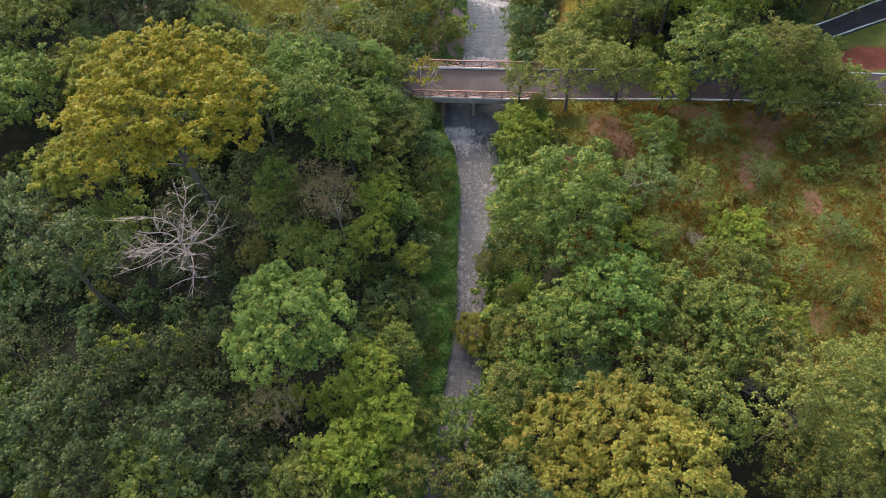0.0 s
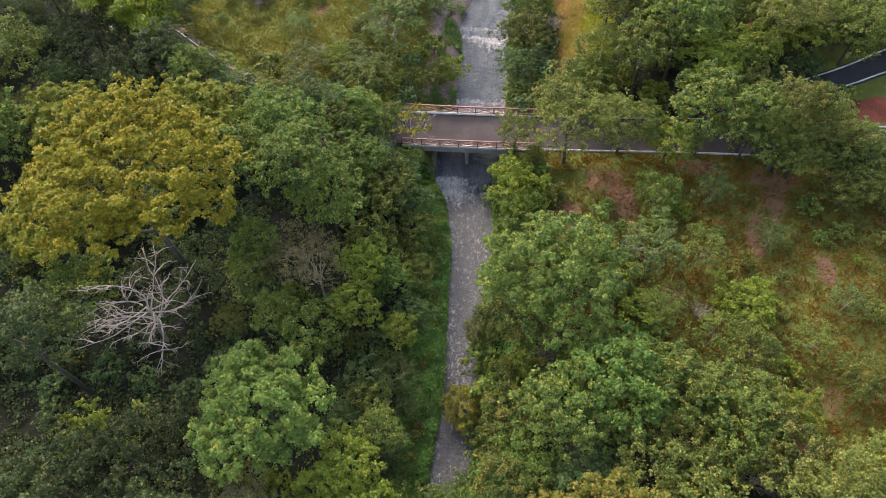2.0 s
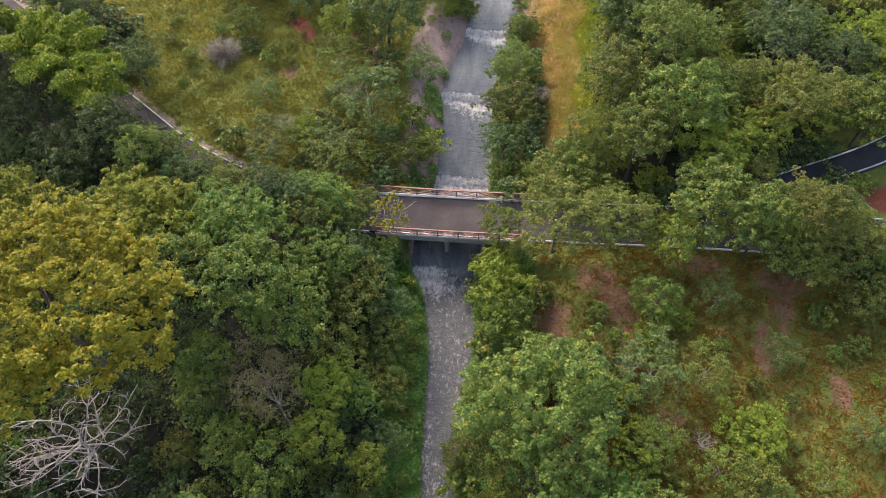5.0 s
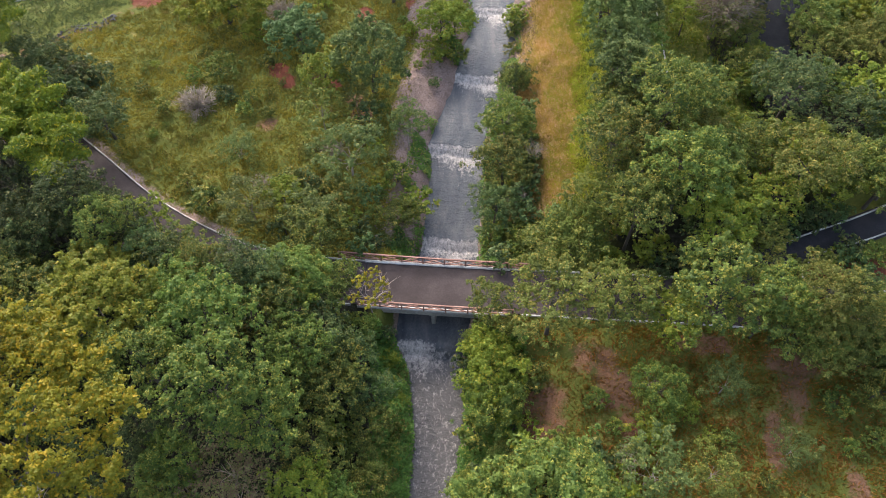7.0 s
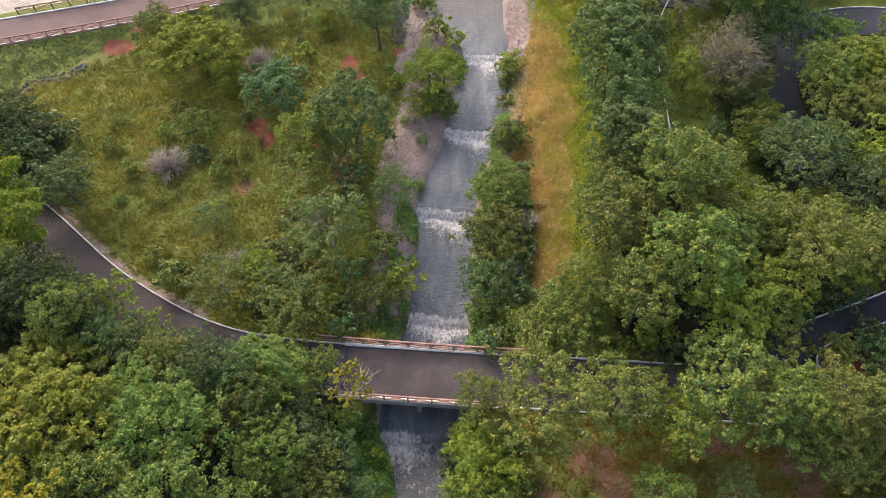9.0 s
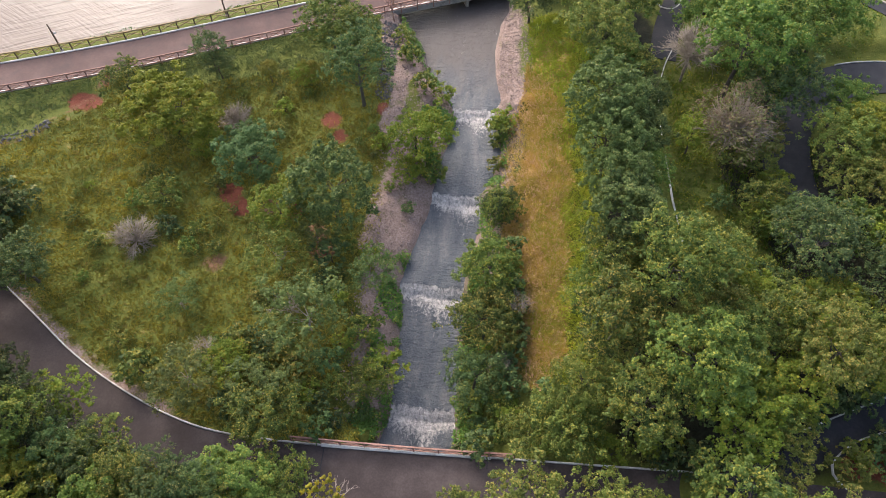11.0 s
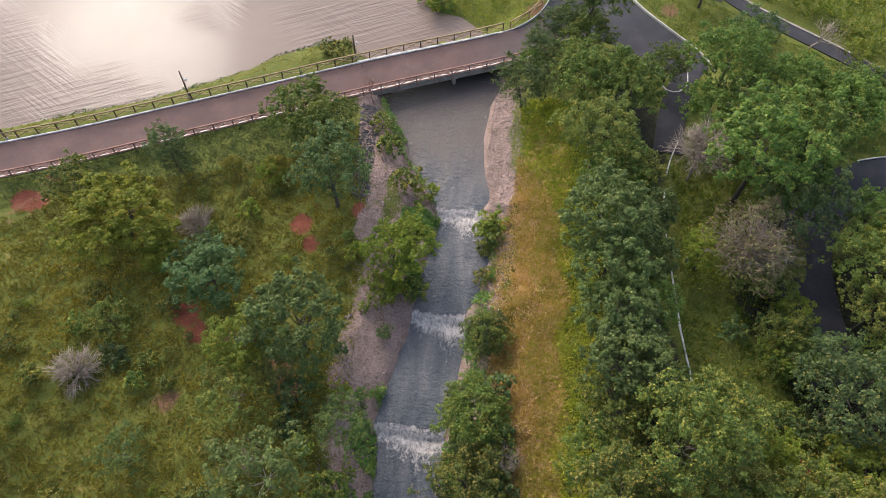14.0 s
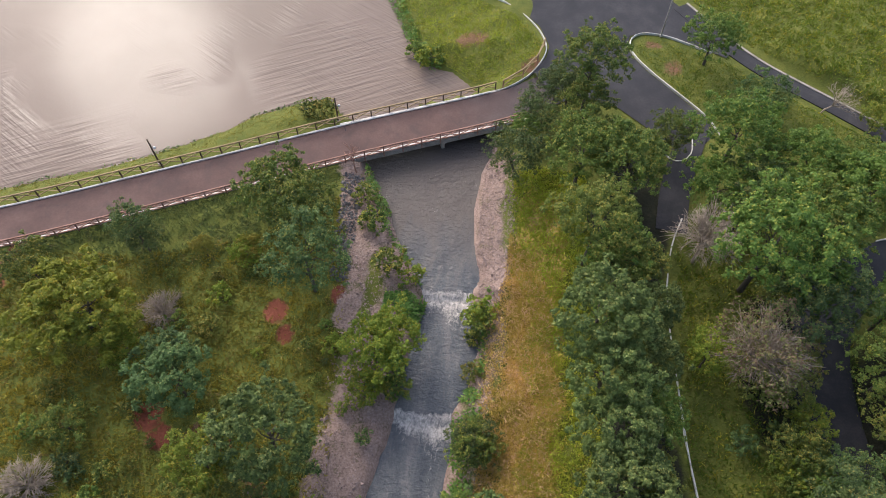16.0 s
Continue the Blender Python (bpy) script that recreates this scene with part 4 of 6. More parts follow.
def blades(name, label, ring, count, long, wide, leaf, seed, category="grass", skip=None):
    """Grass: single blades and tufts over a ring of ground, as one object."""
    rng = np.random.default_rng(seed)
    lo, hi = np.min(ring, axis=0), np.max(ring, axis=0)
    q = rng.uniform(lo, hi, (count, 2))
    # tufts: most blades gather near some of the others
    tuft = rng.integers(0, max(1, count // 9), count)
    q = np.where(rng.uniform(0, 1, (count, 1)) < 0.75, q[tuft] + rng.normal(0, 0.22, (count, 2)), q)
    ok = inside(q[:, 0], q[:, 1], [tuple(p) for p in ring])
    for line, half in ((LOWER_ROAD, 2.6), (DAM_ROAD, 2.8), (EAST_LANE, 2.4), (BRANCH_ROAD, 1.7), (SOUTH_LANE, 1.6), (DITCH_LANE, 1.5)):
        ok &= line_distance(q[:, 0], q[:, 1], line)[0] > half
    masks = land_masks(q[:, 0], q[:, 1])
    ok &= rng.uniform(0.1, 0.9, count) > np.maximum(np.maximum(masks["sand"], masks["red"]), masks["earth"])
    q = q[ok]
    n = len(q)
    base = np.column_stack([q, land(q[:, 0], q[:, 1]) - 0.03])
    lean = unit(np.column_stack([rng.normal(0, 0.45, (n, 2)), np.ones(n)]))
    across = unit(np.cross(lean, rng.normal(0, 1, (n, 3))))
    s = long * rng.uniform(0.5, 1.4, (n, 1))
    w = wide * rng.uniform(0.6, 1.4, (n, 1))
    bow = lean * s + np.column_stack([lean[:, :2], np.zeros(n)]) * s * 0.5 - np.array([[0, 0, 0.12]]) * s
    corners = np.stack([base - across * w, base + across * w, base + bow], 1)
    thing(name, label, category, kind="stuff", me=free_faces(name, corners, LEAF[leaf]))


def creeper(name, label, ring, count, size, leaf, seed, lift=0.35, patchy=-2.0):
    """Low leafy cover over a stretch of ground."""
    rng = np.random.default_rng(seed)
    q = rng.uniform(np.min(ring, axis=0), np.max(ring, axis=0), (count, 2))
    q = q[inside(q[:, 0], q[:, 1], [tuple(p) for p in ring])]
    q = q[(q[:, 1] > 126) | (np.minimum(interp(q[:, 1], RIVER_LEFT) - q[:, 0], 9) * np.minimum(q[:, 0] - interp(q[:, 1], RIVER_RIGHT), 9) < 0.4)]
    q = q[np.sin(1.7 * q[:, 1] + 2.0 * np.sin(0.6 * q[:, 1])) + 0.8 * np.sin(2.1 * q[:, 0] + 0.9 * q[:, 1]) + rng.normal(0, 0.3, len(q)) > patchy]
    n = len(q)
    heap = 0.5 + 0.5 * np.sin(1.9 * q[:, 0] + 1.3 * np.sin(0.8 * q[:, 1])) * np.sin(1.6 * q[:, 1])
    at = np.column_stack([q, land(q[:, 0], q[:, 1]) + 0.03 + lift * heap * rng.uniform(0.6, 1.1, n)])
    thing(name, label, "creeper", kind="stuff", me=free_faces(name, leaf_tips(at, np.tile([[0, 0, 1.0]], (n, 1)), size, 0.3, rng), LEAF[leaf]))


def stones(name, label, ring, count, size, material, seed, pile=0.0):
    """Rough angular stones strewn over a bank, as one object."""
    rng = np.random.default_rng(seed)
    q = rng.uniform(np.min(ring, axis=0), np.max(ring, axis=0), (count, 2))
    q = q[inside(q[:, 0], q[:, 1], [tuple(p) for p in ring])]
    n = len(q)
    s = size * rng.lognormal(0, 0.45, (n, 1, 1))
    shape = np.array([(1, 0, 0), (0, 1, 0), (-1, 0, 0), (0, -1, 0), (0, 0, 0.7), (0, 0, -0.7)], float)
    w = rng.uniform(0, 6.28, n)
    turn = np.stack([np.stack([np.cos(w), -np.sin(w), 0 * w], 1), np.stack([np.sin(w), np.cos(w), 0 * w], 1), np.tile([[0, 0, 1.0]], (n, 1))], 1)
    v = np.einsum("nij,nkj->nki", turn, (shape[None] + rng.normal(0, 0.22, (n, 6, 3))) * s)
    v += np.column_stack([q, land(q[:, 0], q[:, 1]) + 0.02 + pile * rng.uniform(0, 1, n)])[:, None, :]
    tris = np.array([(0, 1, 4), (1, 2, 4), (2, 3, 4), (3, 0, 4), (1, 0, 5), (2, 1, 5), (3, 2, 5), (0, 3, 5)])
    me = bpy.data.meshes.new(name)
    me.from_pydata(v.reshape(-1, 3).tolist(), [], (np.arange(n)[:, None, None] * 6 + tris[None]).reshape(-1, 3).tolist())
    me.materials.append(material)
    thing(name, label, "stones", kind="stuff", me=me)


def twiggy(seed, size, levels, spread, upward, first, material, thick):
    """A leafless crown: limbs that fork again and again. Returns its mesh, rooted at the origin."""
    rng = random.Random(seed)
    parts = []

    def limb(p, d, length, r, level):
        q = p + d * length * 0.5 + Vector((rng.gauss(0, 1), rng.gauss(0, 1), rng.gauss(0, 0.6))) * length * 0.09
        e = p + d * length + Vector((rng.gauss(0, 1), rng.gauss(0, 1), rng.gauss(0, 0.6))) * length * 0.10
        parts.append(tube([tuple(p), tuple(q), tuple(e)], [r, r * 0.8, r * 0.55], 5 if level < 2 else 3))
        if level < levels:
            for k in range(rng.choice((2, 3, 3)) if level else first):
                nd = (d + Vector((rng.gauss(0, 1), rng.gauss(0, 1), rng.gauss(upward, 0.6))) * spread).normalized()
                limb(p + (e - p) * rng.uniform(0.55, 1.0) if level else e, nd, length * rng.uniform(0.6, 0.85), r * 0.58, level + 1)
    limb(Vector((0, 0, -0.3)), Vector((rng.gauss(0, 0.08), rng.gauss(0, 0.08), 1)).normalized(), size, thick, 0)
    return joined("bare_crown", parts, material)


def curling_crown(seed, reach, limbs, material):
    """A dead crown: long limbs that wander outwards and up from one fork, with curling side branches and twigs."""
    rng = random.Random(seed)
    parts = []

    def wander(p, d, length, steps, r, curl, rise):
        path, turn = [tuple(p)], Vector((rng.gauss(0, 1), rng.gauss(0, 1), rng.gauss(0, 0.6))) * curl
        for k in range(steps):
            d = (d + turn + Vector((rng.gauss(0, 1), rng.gauss(0, 1), rng.gauss(0, 0.7))) * curl * 0.8 + Vector((0, 0, rise))).normalized()
            p = p + d * length / steps
            path.append(tuple(p))
        parts.append(tube(path, [r * (1 - 0.75 * k / steps) for k in range(steps + 1)], 5 if r > 0.05 else 4))
        return [Vector(q) for q in path], d

    for i in range(limbs):
        w, up = 6.283 * (i * 0.618 % 1.0) + rng.uniform(-0.3, 0.3), 0.15 + 1.3 * (i * 0.382 % 1.0)
        d = Vector((math.cos(w), math.sin(w), up)).normalized()
        path, _ = wander(Vector((rng.gauss(0, 0.25), rng.gauss(0, 0.25), -rng.uniform(0, 2.4))), d, reach * rng.uniform(0.8, 1.15), 8, 0.06, 0.15, 0.05 - 0.08 * up)
        for j in range(5):
            k = rng.randint(2, 6)
            side = ((path[k] - path[k - 1]).normalized() + Vector((rng.gauss(0, 1), rng.gauss(0, 1), rng.gauss(0.2, 0.7))) * 0.7).normalized()
            branch, _ = wander(path[k], side, reach * rng.uniform(0.25, 0.45), 5, 0.042, 0.22, 0.02)
            for n in range(3):
                q = rng.randint(1, 4)
                twig = ((branch[q] - branch[q - 1]).normalized() + Vector((rng.gauss(0, 1), rng.gauss(0, 1), rng.gauss(0.1, 0.8))) * 0.8).normalized()
                wander(branch[q], twig, reach * rng.uniform(0.1, 0.2), 3, 0.022, 0.3, 0.0)
    return joined("bare_crown", parts, material)


def bare_tree(name, label, x, y, me, scale=1.0, turn=0.0, tilt=0.0):
    top = thing(name, label, "dead tree" if "dead" in name else "shrub", "leafless trees and brush")
    top.matrix_world = pose(x, y, float(land(x, y)), tilt, 0, turn) @ Matrix.Diagonal((scale, scale, scale, 1))
    piece("bare_crown", me, top)


def brush_dome(seed, R, stems, material, thick=1.0):
    """A dome of fine bare twigs that fan out from one root, each forking near its end."""
    rng = random.Random(seed)
    parts = []
    for i in range(stems):
        w, up = rng.uniform(0, 6.28), rng.uniform(0.0, 1.0) ** 0.8
        d = Vector((math.cos(w) * math.sqrt(1 - up * up), math.sin(w) * math.sqrt(1 - up * up), up + 0.12)).normalized()
        reach = R * rng.uniform(0.62, 1.05) * (1 + 0.15 * math.sin(3 * w + seed))
        start = d * reach * rng.uniform(0.02, 0.25)
        mid = d * reach * 0.55 + Vector((0, 0, 0.12 * R)) + Vector((rng.gauss(0, 1), rng.gauss(0, 1), rng.gauss(0, 1))) * 0.05 * R
        end = d * reach + Vector((rng.gauss(0, 1), rng.gauss(0, 1), rng.gauss(0, 1))) * 0.07 * R
        parts.append(tube([tuple(start), tuple(mid), tuple(end)], [0.028 * thick, 0.02 * thick, 0.009 * thick], 3))
        for k in range(5):
            p = mid + (end - mid) * rng.uniform(0.1, 0.7)
            q = p + (d + Vector((rng.gauss(0, 1), rng.gauss(0, 1), rng.gauss(0.1, 1))) * 0.55).normalized() * R * rng.uniform(0.18, 0.38)
            parts.append(tube([tuple(p), tuple((p + q) / 2 + Vector((0, 0, 0.02 * R))), tuple(q)], [0.014 * thick, 0.011 * thick, 0.006 * thick], 3))
    return joined("twig_dome", parts, material)


def bamboo_kind(seed, count):
    """A clump of tall canes that arch over; the last third of each carries a drooping plume of long leaves."""
    rng = np.random.default_rng(seed)
    canes, at, normal = [], [], []
    for i in range(count):
        w, lean = -1.1 + 3.9 * (i * 0.618 % 1.0) + rng.uniform(-0.2, 0.2), 0.9 + 3.6 * (i * 0.382 % 1.0)
        h = rng.uniform(11.6, 14.0) - 0.4 * lean
        dx, dy = math.cos(w), math.sin(w)
        steps = np.linspace(0, 1, 9)
        out = 0.35 + lean * steps ** 2.1 + 1.3 * np.clip(steps - 0.72, 0, 1) / 0.28
        path = np.column_stack([dx * out, dy * out, h * (steps - 0.13 * steps ** 3) - 1.5 * (np.clip(steps - 0.7, 0, 1) / 0.3) ** 2 - 0.3])
        canes.append(tube([tuple(p) for p in path], [0.065, 0.062, 0.058, 0.052, 0.045, 0.036, 0.028, 0.02, 0.012], 5))
        n, width = 1500, rng.uniform(0.75, 1.15)
        s = 0.66 + 0.36 * rng.uniform(0, 1, n) ** 0.8
        c = np.column_stack([np.interp(s, steps, path[:, k]) for k in range(3)])
        body = width * np.sin(np.pi * np.clip((s - 0.62) / 0.42, 0.04, 1)) ** 0.6
        side = rng.normal(0, 0.62, n)
        ring = np.column_stack([-dy * side, dx * side, -0.55 * np.abs(side) + rng.normal(0, 0.14, n)]) * body[:, None]
        at.append(c + ring + np.column_stack([dx * rng.normal(0, 0.2, n), dy * rng.normal(0, 0.2, n), 0.1 * body]))
        normal.append(np.column_stack([-dy * side * 0.8 + 0.35 * dx, dx * side * 0.8 + 0.35 * dy, np.full(n, 0.8)]))
        s = rng.uniform(0.3, 0.7, 60)
        low = unit(rng.normal(0, 1, (60, 3)))
        at.append(np.column_stack([np.interp(s, steps, path[:, k]) for k in range(3)]) + low * rng.uniform(0.1, 0.5, (60, 1)))
        normal.append(low + np.array([[0, 0, 0.6]]))
    at, normal = np.concatenate(at), np.concatenate(normal)
    return joined("cane_clump", canes, LEAF["bamboo"]), free_faces("foliage", leaf_tips(at, normal, 0.26, 0.2, rng, 0.9, 0.25), LEAF["bamboo"])

# ---- trees and shrubs: x, y, crown radius ----
grove("yellow", [(-30.1, 39.4, 8.5)], tall=1.65)
grove("amber", [(-34.4, 55.9, 4.1)], tall=1.19)
grove("amber", [(-42.7, 39.4, 4.1)], tall=1.63)
grove("amber", [(-45.8, 52.8, 3.8)], tall=1.71)
grove("pale", [(-17.7, 24.8, 4.9)], tall=1.22)
grove("pale", [(-17.6, 58.1, 3.1)], tall=1.23)
grove("lime", [(-22.9, 104.6, 1.5)], tall=0.54)
grove("lime", [(16.3, 51.2, 1.4), (-21.8, 69.2, 2.0)], tall=0.61)
grove("lime", [(39.9, 127.2, 1.8)], tall=0.67)
grove("lime", [(24.7, 31.1, 2.1)], tall=0.74)
grove("lime", [(0.6, 53.1, 3.0), (0.1, 55.9, 2.2)], tall=0.81)
grove("lime", [(-10.4, 15.1, 3.5), (15.5, 57.9, 2.7), (-34.3, 63.7, 2.5)], tall=0.88)
grove("lime", [(-26.4, 57.0, 2.7)], tall=0.98)
grove("lime", [(-13.6, 20.4, 2.2)], tall=1.01)
grove("mid", [(-9.7, 69.4, 1.8), (0.5, 88.5, 2.1)], tall=0.60)
grove("mid", [(-17.2, 64.7, 3.0)], tall=0.66)
grove("mid", [(-16.8, 34.0, 3.2), (-13.3, 44.3, 2.8), (-13.8, 51.0, 3.1), (1.8, 29.0, 2.9), (32.2, 53.7, 2.3), (14.3, 51.9, 2.4), (13.9, 39.5, 2.0), (21.4, 36.3, 2.4), (30.1, 34.7, 2.0), (12.8, 34.3, 2.4), (-0.1, 80.9, 2.8), (0.1, 75.3, 3.1), (7.2, 66.0, 2.9), (25.4, 89.7, 2.3)], tall=0.73)
grove("mid", [(-7.8, 19.9, 2.7), (15.2, 31.4, 3.5), (19.1, 28.8, 3.6), (22.3, 27.3, 3.1), (23.2, 18.6, 3.1), (-0.8, 15.6, 3.5), (33.7, 54.2, 2.1), (1.0, 50.7, 2.7), (20.2, 31.6, 2.8), (16.2, 31.5, 2.7), (-14.3, 60.0, 2.0), (-12.1, 56.0, 1.9), (-41.5, 99.8, 2.5)], tall=0.79)
grove("mid", [(-32.0, 59.4, 2.4)], tall=0.86)
grove("mid", [(32.9, 57.7, 2.9)], tall=0.93)
grove("mid", [(-54.3, 50.5, 4.3), (-57.3, 61.2, 4.6), (2.2, 37.5, 3.3), (16.1, 21.1, 3.8), (12.4, 24.4, 3.5), (18.7, 59.4, 4.5), (35.6, 73.8, 3.5), (32.8, 74.9, 3.2)], tall=0.96)
grove("mid", [(-28.8, 59.4, 2.8)], tall=0.99)
grove("mid", [(-15.0, 57.7, 2.1)], tall=1.06)
grove("mid", [(-0.1, 58.6, 2.0)], tall=1.19)
grove("dark", [(-11.4, 31.2, 2.2), (0.5, 88.8, 2.0), (27.8, 127.8, 2.7)], tall=0.60)
grove("dark", [(-9.9, 24.9, 2.6), (-0.4, 70.5, 2.7)], tall=0.66)
grove("dark", [(-42.5, 75.9, 3.0), (28.6, 88.0, 2.5)], tall=0.73)
grove("dark", [(4.6, 123.2, 2.0), (7.4, 127.8, 2.4)], tall=0.79)
grove("dark", [(25.7, 58.1, 2.3), (-14.6, 53.9, 2.8), (-42.5, 60.9, 3.1), (5.9, 127.5, 2.4), (2.2, 117.3, 2.9), (27.3, 102.4, 4.2)], tall=0.86)
grove("dark", [(-49.0, 35.1, 3.9), (34.2, 81.3, 3.2), (28.2, 83.8, 3.8)], tall=0.96)
grove("dark", [(3.4, 124.8, 1.7)], tall=0.99)
grove("brown", [(-19.5, 41.4, 3.4)], tall=0.83)
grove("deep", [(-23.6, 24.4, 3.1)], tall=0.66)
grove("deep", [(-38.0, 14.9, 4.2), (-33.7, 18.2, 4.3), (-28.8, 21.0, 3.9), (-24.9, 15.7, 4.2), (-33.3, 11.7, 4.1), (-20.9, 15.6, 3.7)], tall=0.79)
grove("olive", [(23.2, 96.5, 2.9)], tall=0.69)
grove("olive", [(-27.3, 12.0, 3.6), (-16.8, 13.5, 2.8)], tall=0.82)
grove("olive", [(28.6, 57.4, 2.8)], tall=0.89)
grove("olive", [(25.7, 24.4, 2.3), (5.2, 57.4, 4.2), (10.8, 59.1, 3.4), (23.1, 59.9, 3.0), (26.0, 57.4, 3.2), (35.2, 91.6, 2.6)], tall=0.99)
grove("green", [(2.9, 23.3, 3.7), (-2.6, 19.8, 3.7)], tall=0.79)
grove("gold", [(-2.6, 30.8, 2.1)], tall=0.76)
grove("gold", [(4.7, 19.1, 3.4), (10.3, 19.2, 4.2), (12.9, 15.5, 4.6), (6.3, 15.5, 3.1)], tall=1.00)
grove("airy", [(-28.0, 74.8, 2.1)], tall=0.60)
grove("airy", [(-24.6, 67.3, 3.0)], tall=0.69)
grove("airy", [(24.8, 48.4, 1.7), (27.2, 37.9, 1.8), (30.6, 41.9, 1.7), (-17.7, 66.4, 2.9)], tall=0.77)
grove("airy", [(19.8, 53.0, 1.9), (-20.0, 80.0, 2.9), (-15.7, 73.8, 3.8)], tall=0.86)
grove("airy", [(13.4, 44.9, 3.0), (18.8, 37.7, 2.0)], tall=0.94)
grove("shrub", [(29.2, 53.0, 1.3), (25.1, 35.6, 1.1), (9.6, 51.4, 1.1), (31.9, 50.3, 1.0), (-29.5, 68.1, 1.8), (-8.6, 71.1, 1.8), (-11.0, 74.1, 1.6), (-0.1, 100.3, 1.4), (-9.0, 105.4, 1.5), (-7.0, 104.5, 1.2), (-11.4, 109.8, 1.5), (-12.8, 112.9, 1.2), (-33.4, 86.4, 2.1), (0.0, 101.5, 1.4), (-0.3, 99.2, 0.9), (-0.2, 95.6, 1.0), (-6.8, 93.6, 1.5), (-8.9, 134.9, 1.6), (-10.8, 136.5, 1.2), (-19.3, 124.2, 1.4), (-21.2, 124.3, 1.0)], tall=0.81)
grove("green", [(24.9, 87.9, 1.7)], tall=0.60)
grove("green", [(21.3, 114.4, 3.2), (26.3, 87.7, 1.9)], tall=0.73)
grove("green", [(9.1, 125.0, 2.8), (3.0, 122.0, 1.8), (17.8, 121.6, 2.4)], tall=0.79)
grove("green", [(23.0, 135.5, 3.1)], tall=0.86)
grove("green", [(8.3, 116.1, 3.7), (12.4, 115.2, 4.0), (23.0, 119.4, 4.0), (11.9, 104.6, 3.2), (33.5, 112.8, 4.0)], tall=0.96)
grove("green", [(9.1, 126.8, 3.5)], tall=1.32)


# tall crowns of the west wood
for i, row in enumerate((("deep", -36.6, 27.4, 16.6, 4.2), ("green", -19.2, 45.6, 17.6, 3.8), ("green", -22.4, 51.4, 15.8, 3.8), ("mid", -25.4, 46.6, 17.0, 3.2), ("mid", -16.6, 45.0, 13.6, 3.2), ("green", -15.9, 51.8, 11.2, 3.0), ("mid", -12.4, 49.2, 9.2, 2.4),
                         ("mid", -18.6, 56.0, 12.0, 2.6), ("lime", -9.0, 35.2, 7.8, 1.5), ("green", -26.8, 54.8, 12.6, 3.0), ("amber", -30.0, 50.6, 17.2, 4.4), ("brown", -17.8, 18.6, 10.6, 2.2), ("green", -10.6, 40.6, 8.0, 1.9), ("brown", -16.8, 38.6, 12.2, 2.5), ("mid", -23.6, 39.4, 9.0, 2.4), ("olive", -20.6, 35.6, 8.6, 2.1), ("olive", -25.0, 34.8, 7.0, 1.7), ("lime", -13.2, 40.8, 9.8, 2.2), ("deep", -30.2, 35.2, 8.0, 2.0), ("lime", -13.0, 36.6, 9.6, 2.2), ("mid", -21.4, 30.6, 7.4, 2.0), ("lime", -10.9, 22.2, 10.2, 2.6), ("lime", -8.6, 19.0, 9.4, 2.3), ("lime", -11.9, 15.4, 9.6, 2.6), ("mid", -6.6, 15.2, 8.0, 2.2), ("olive", -14.4, 13.8, 9.2, 2.4), ("mid", -9.0, 25.4, 9.0, 2.0),
                         ("mid", -21.6, 57.4, 9.4, 2.0), ("deep", -26.4, 43.4, 10.0, 2.6), ("mid", -23.6, 41.8, 10.4, 2.4), ("deep", -28.6, 38.2, 8.8, 2.2), ("deep", -31.6, 41.0, 9.0, 2.4), ("deep", -33.6, 36.8, 8.4, 2.2), ("lime", -17.6, 57.2, 10.6, 2.2), ("dark", -22.0, 57.6, 13.4, 2.4), ("mid", -24.8, 57.8, 13.0, 2.2), ("dark", -19.8, 57.2, 13.0, 2.2), ("deep", -28.8, 58.6, 11.6, 2.4), ("dark", -31.4, 59.6, 11.6, 2.2))):
    crowned(*row, i)
# hillside trees
for i, row in enumerate((("amber", -35.3, 95.8, 10.4, 5.1), ("blue", -24.7, 90.4, 10.4, 3.2), ("blue", -26.6, 93.0, 9.0, 2.4), ("grey", -15.6, 86.2, 12.0, 4.3), ("lime", -20.3, 84.3, 10.6, 2.6), ("dark", -15.6, 101.8, 13.2, 3.7), ("green", -17.6, 107.2, 12.2, 3.4), ("green", -20.6, 110.6, 10.8, 3.8),
                         ("lime", -8.9, 95.6, 9.4, 2.7), ("lime", -7.4, 97.6, 8.6, 2.3), ("lime", -9.4, 92.6, 7.4, 1.8), ("airy", -10.4, 78.6, 10.2, 2.1), ("airy", -16.8, 82.8, 8.6, 2.0), ("lime", -30.6, 93.4, 8.2, 2.0), ("dark", -33.6, 105.2, 10.6, 2.0), ("dark", -32.7, 104.4, 8.8, 1.8), ("gold", -26.8, 104.4, 8.8, 1.1), ("gold", -22.4, 105.0, 8.2, 1.5), ("scrub", -32.4, 83.6, 7.0, 1.1), ("scrub", -31.4, 82.8, 6.9, 0.8))):
    crowned(*row, i)
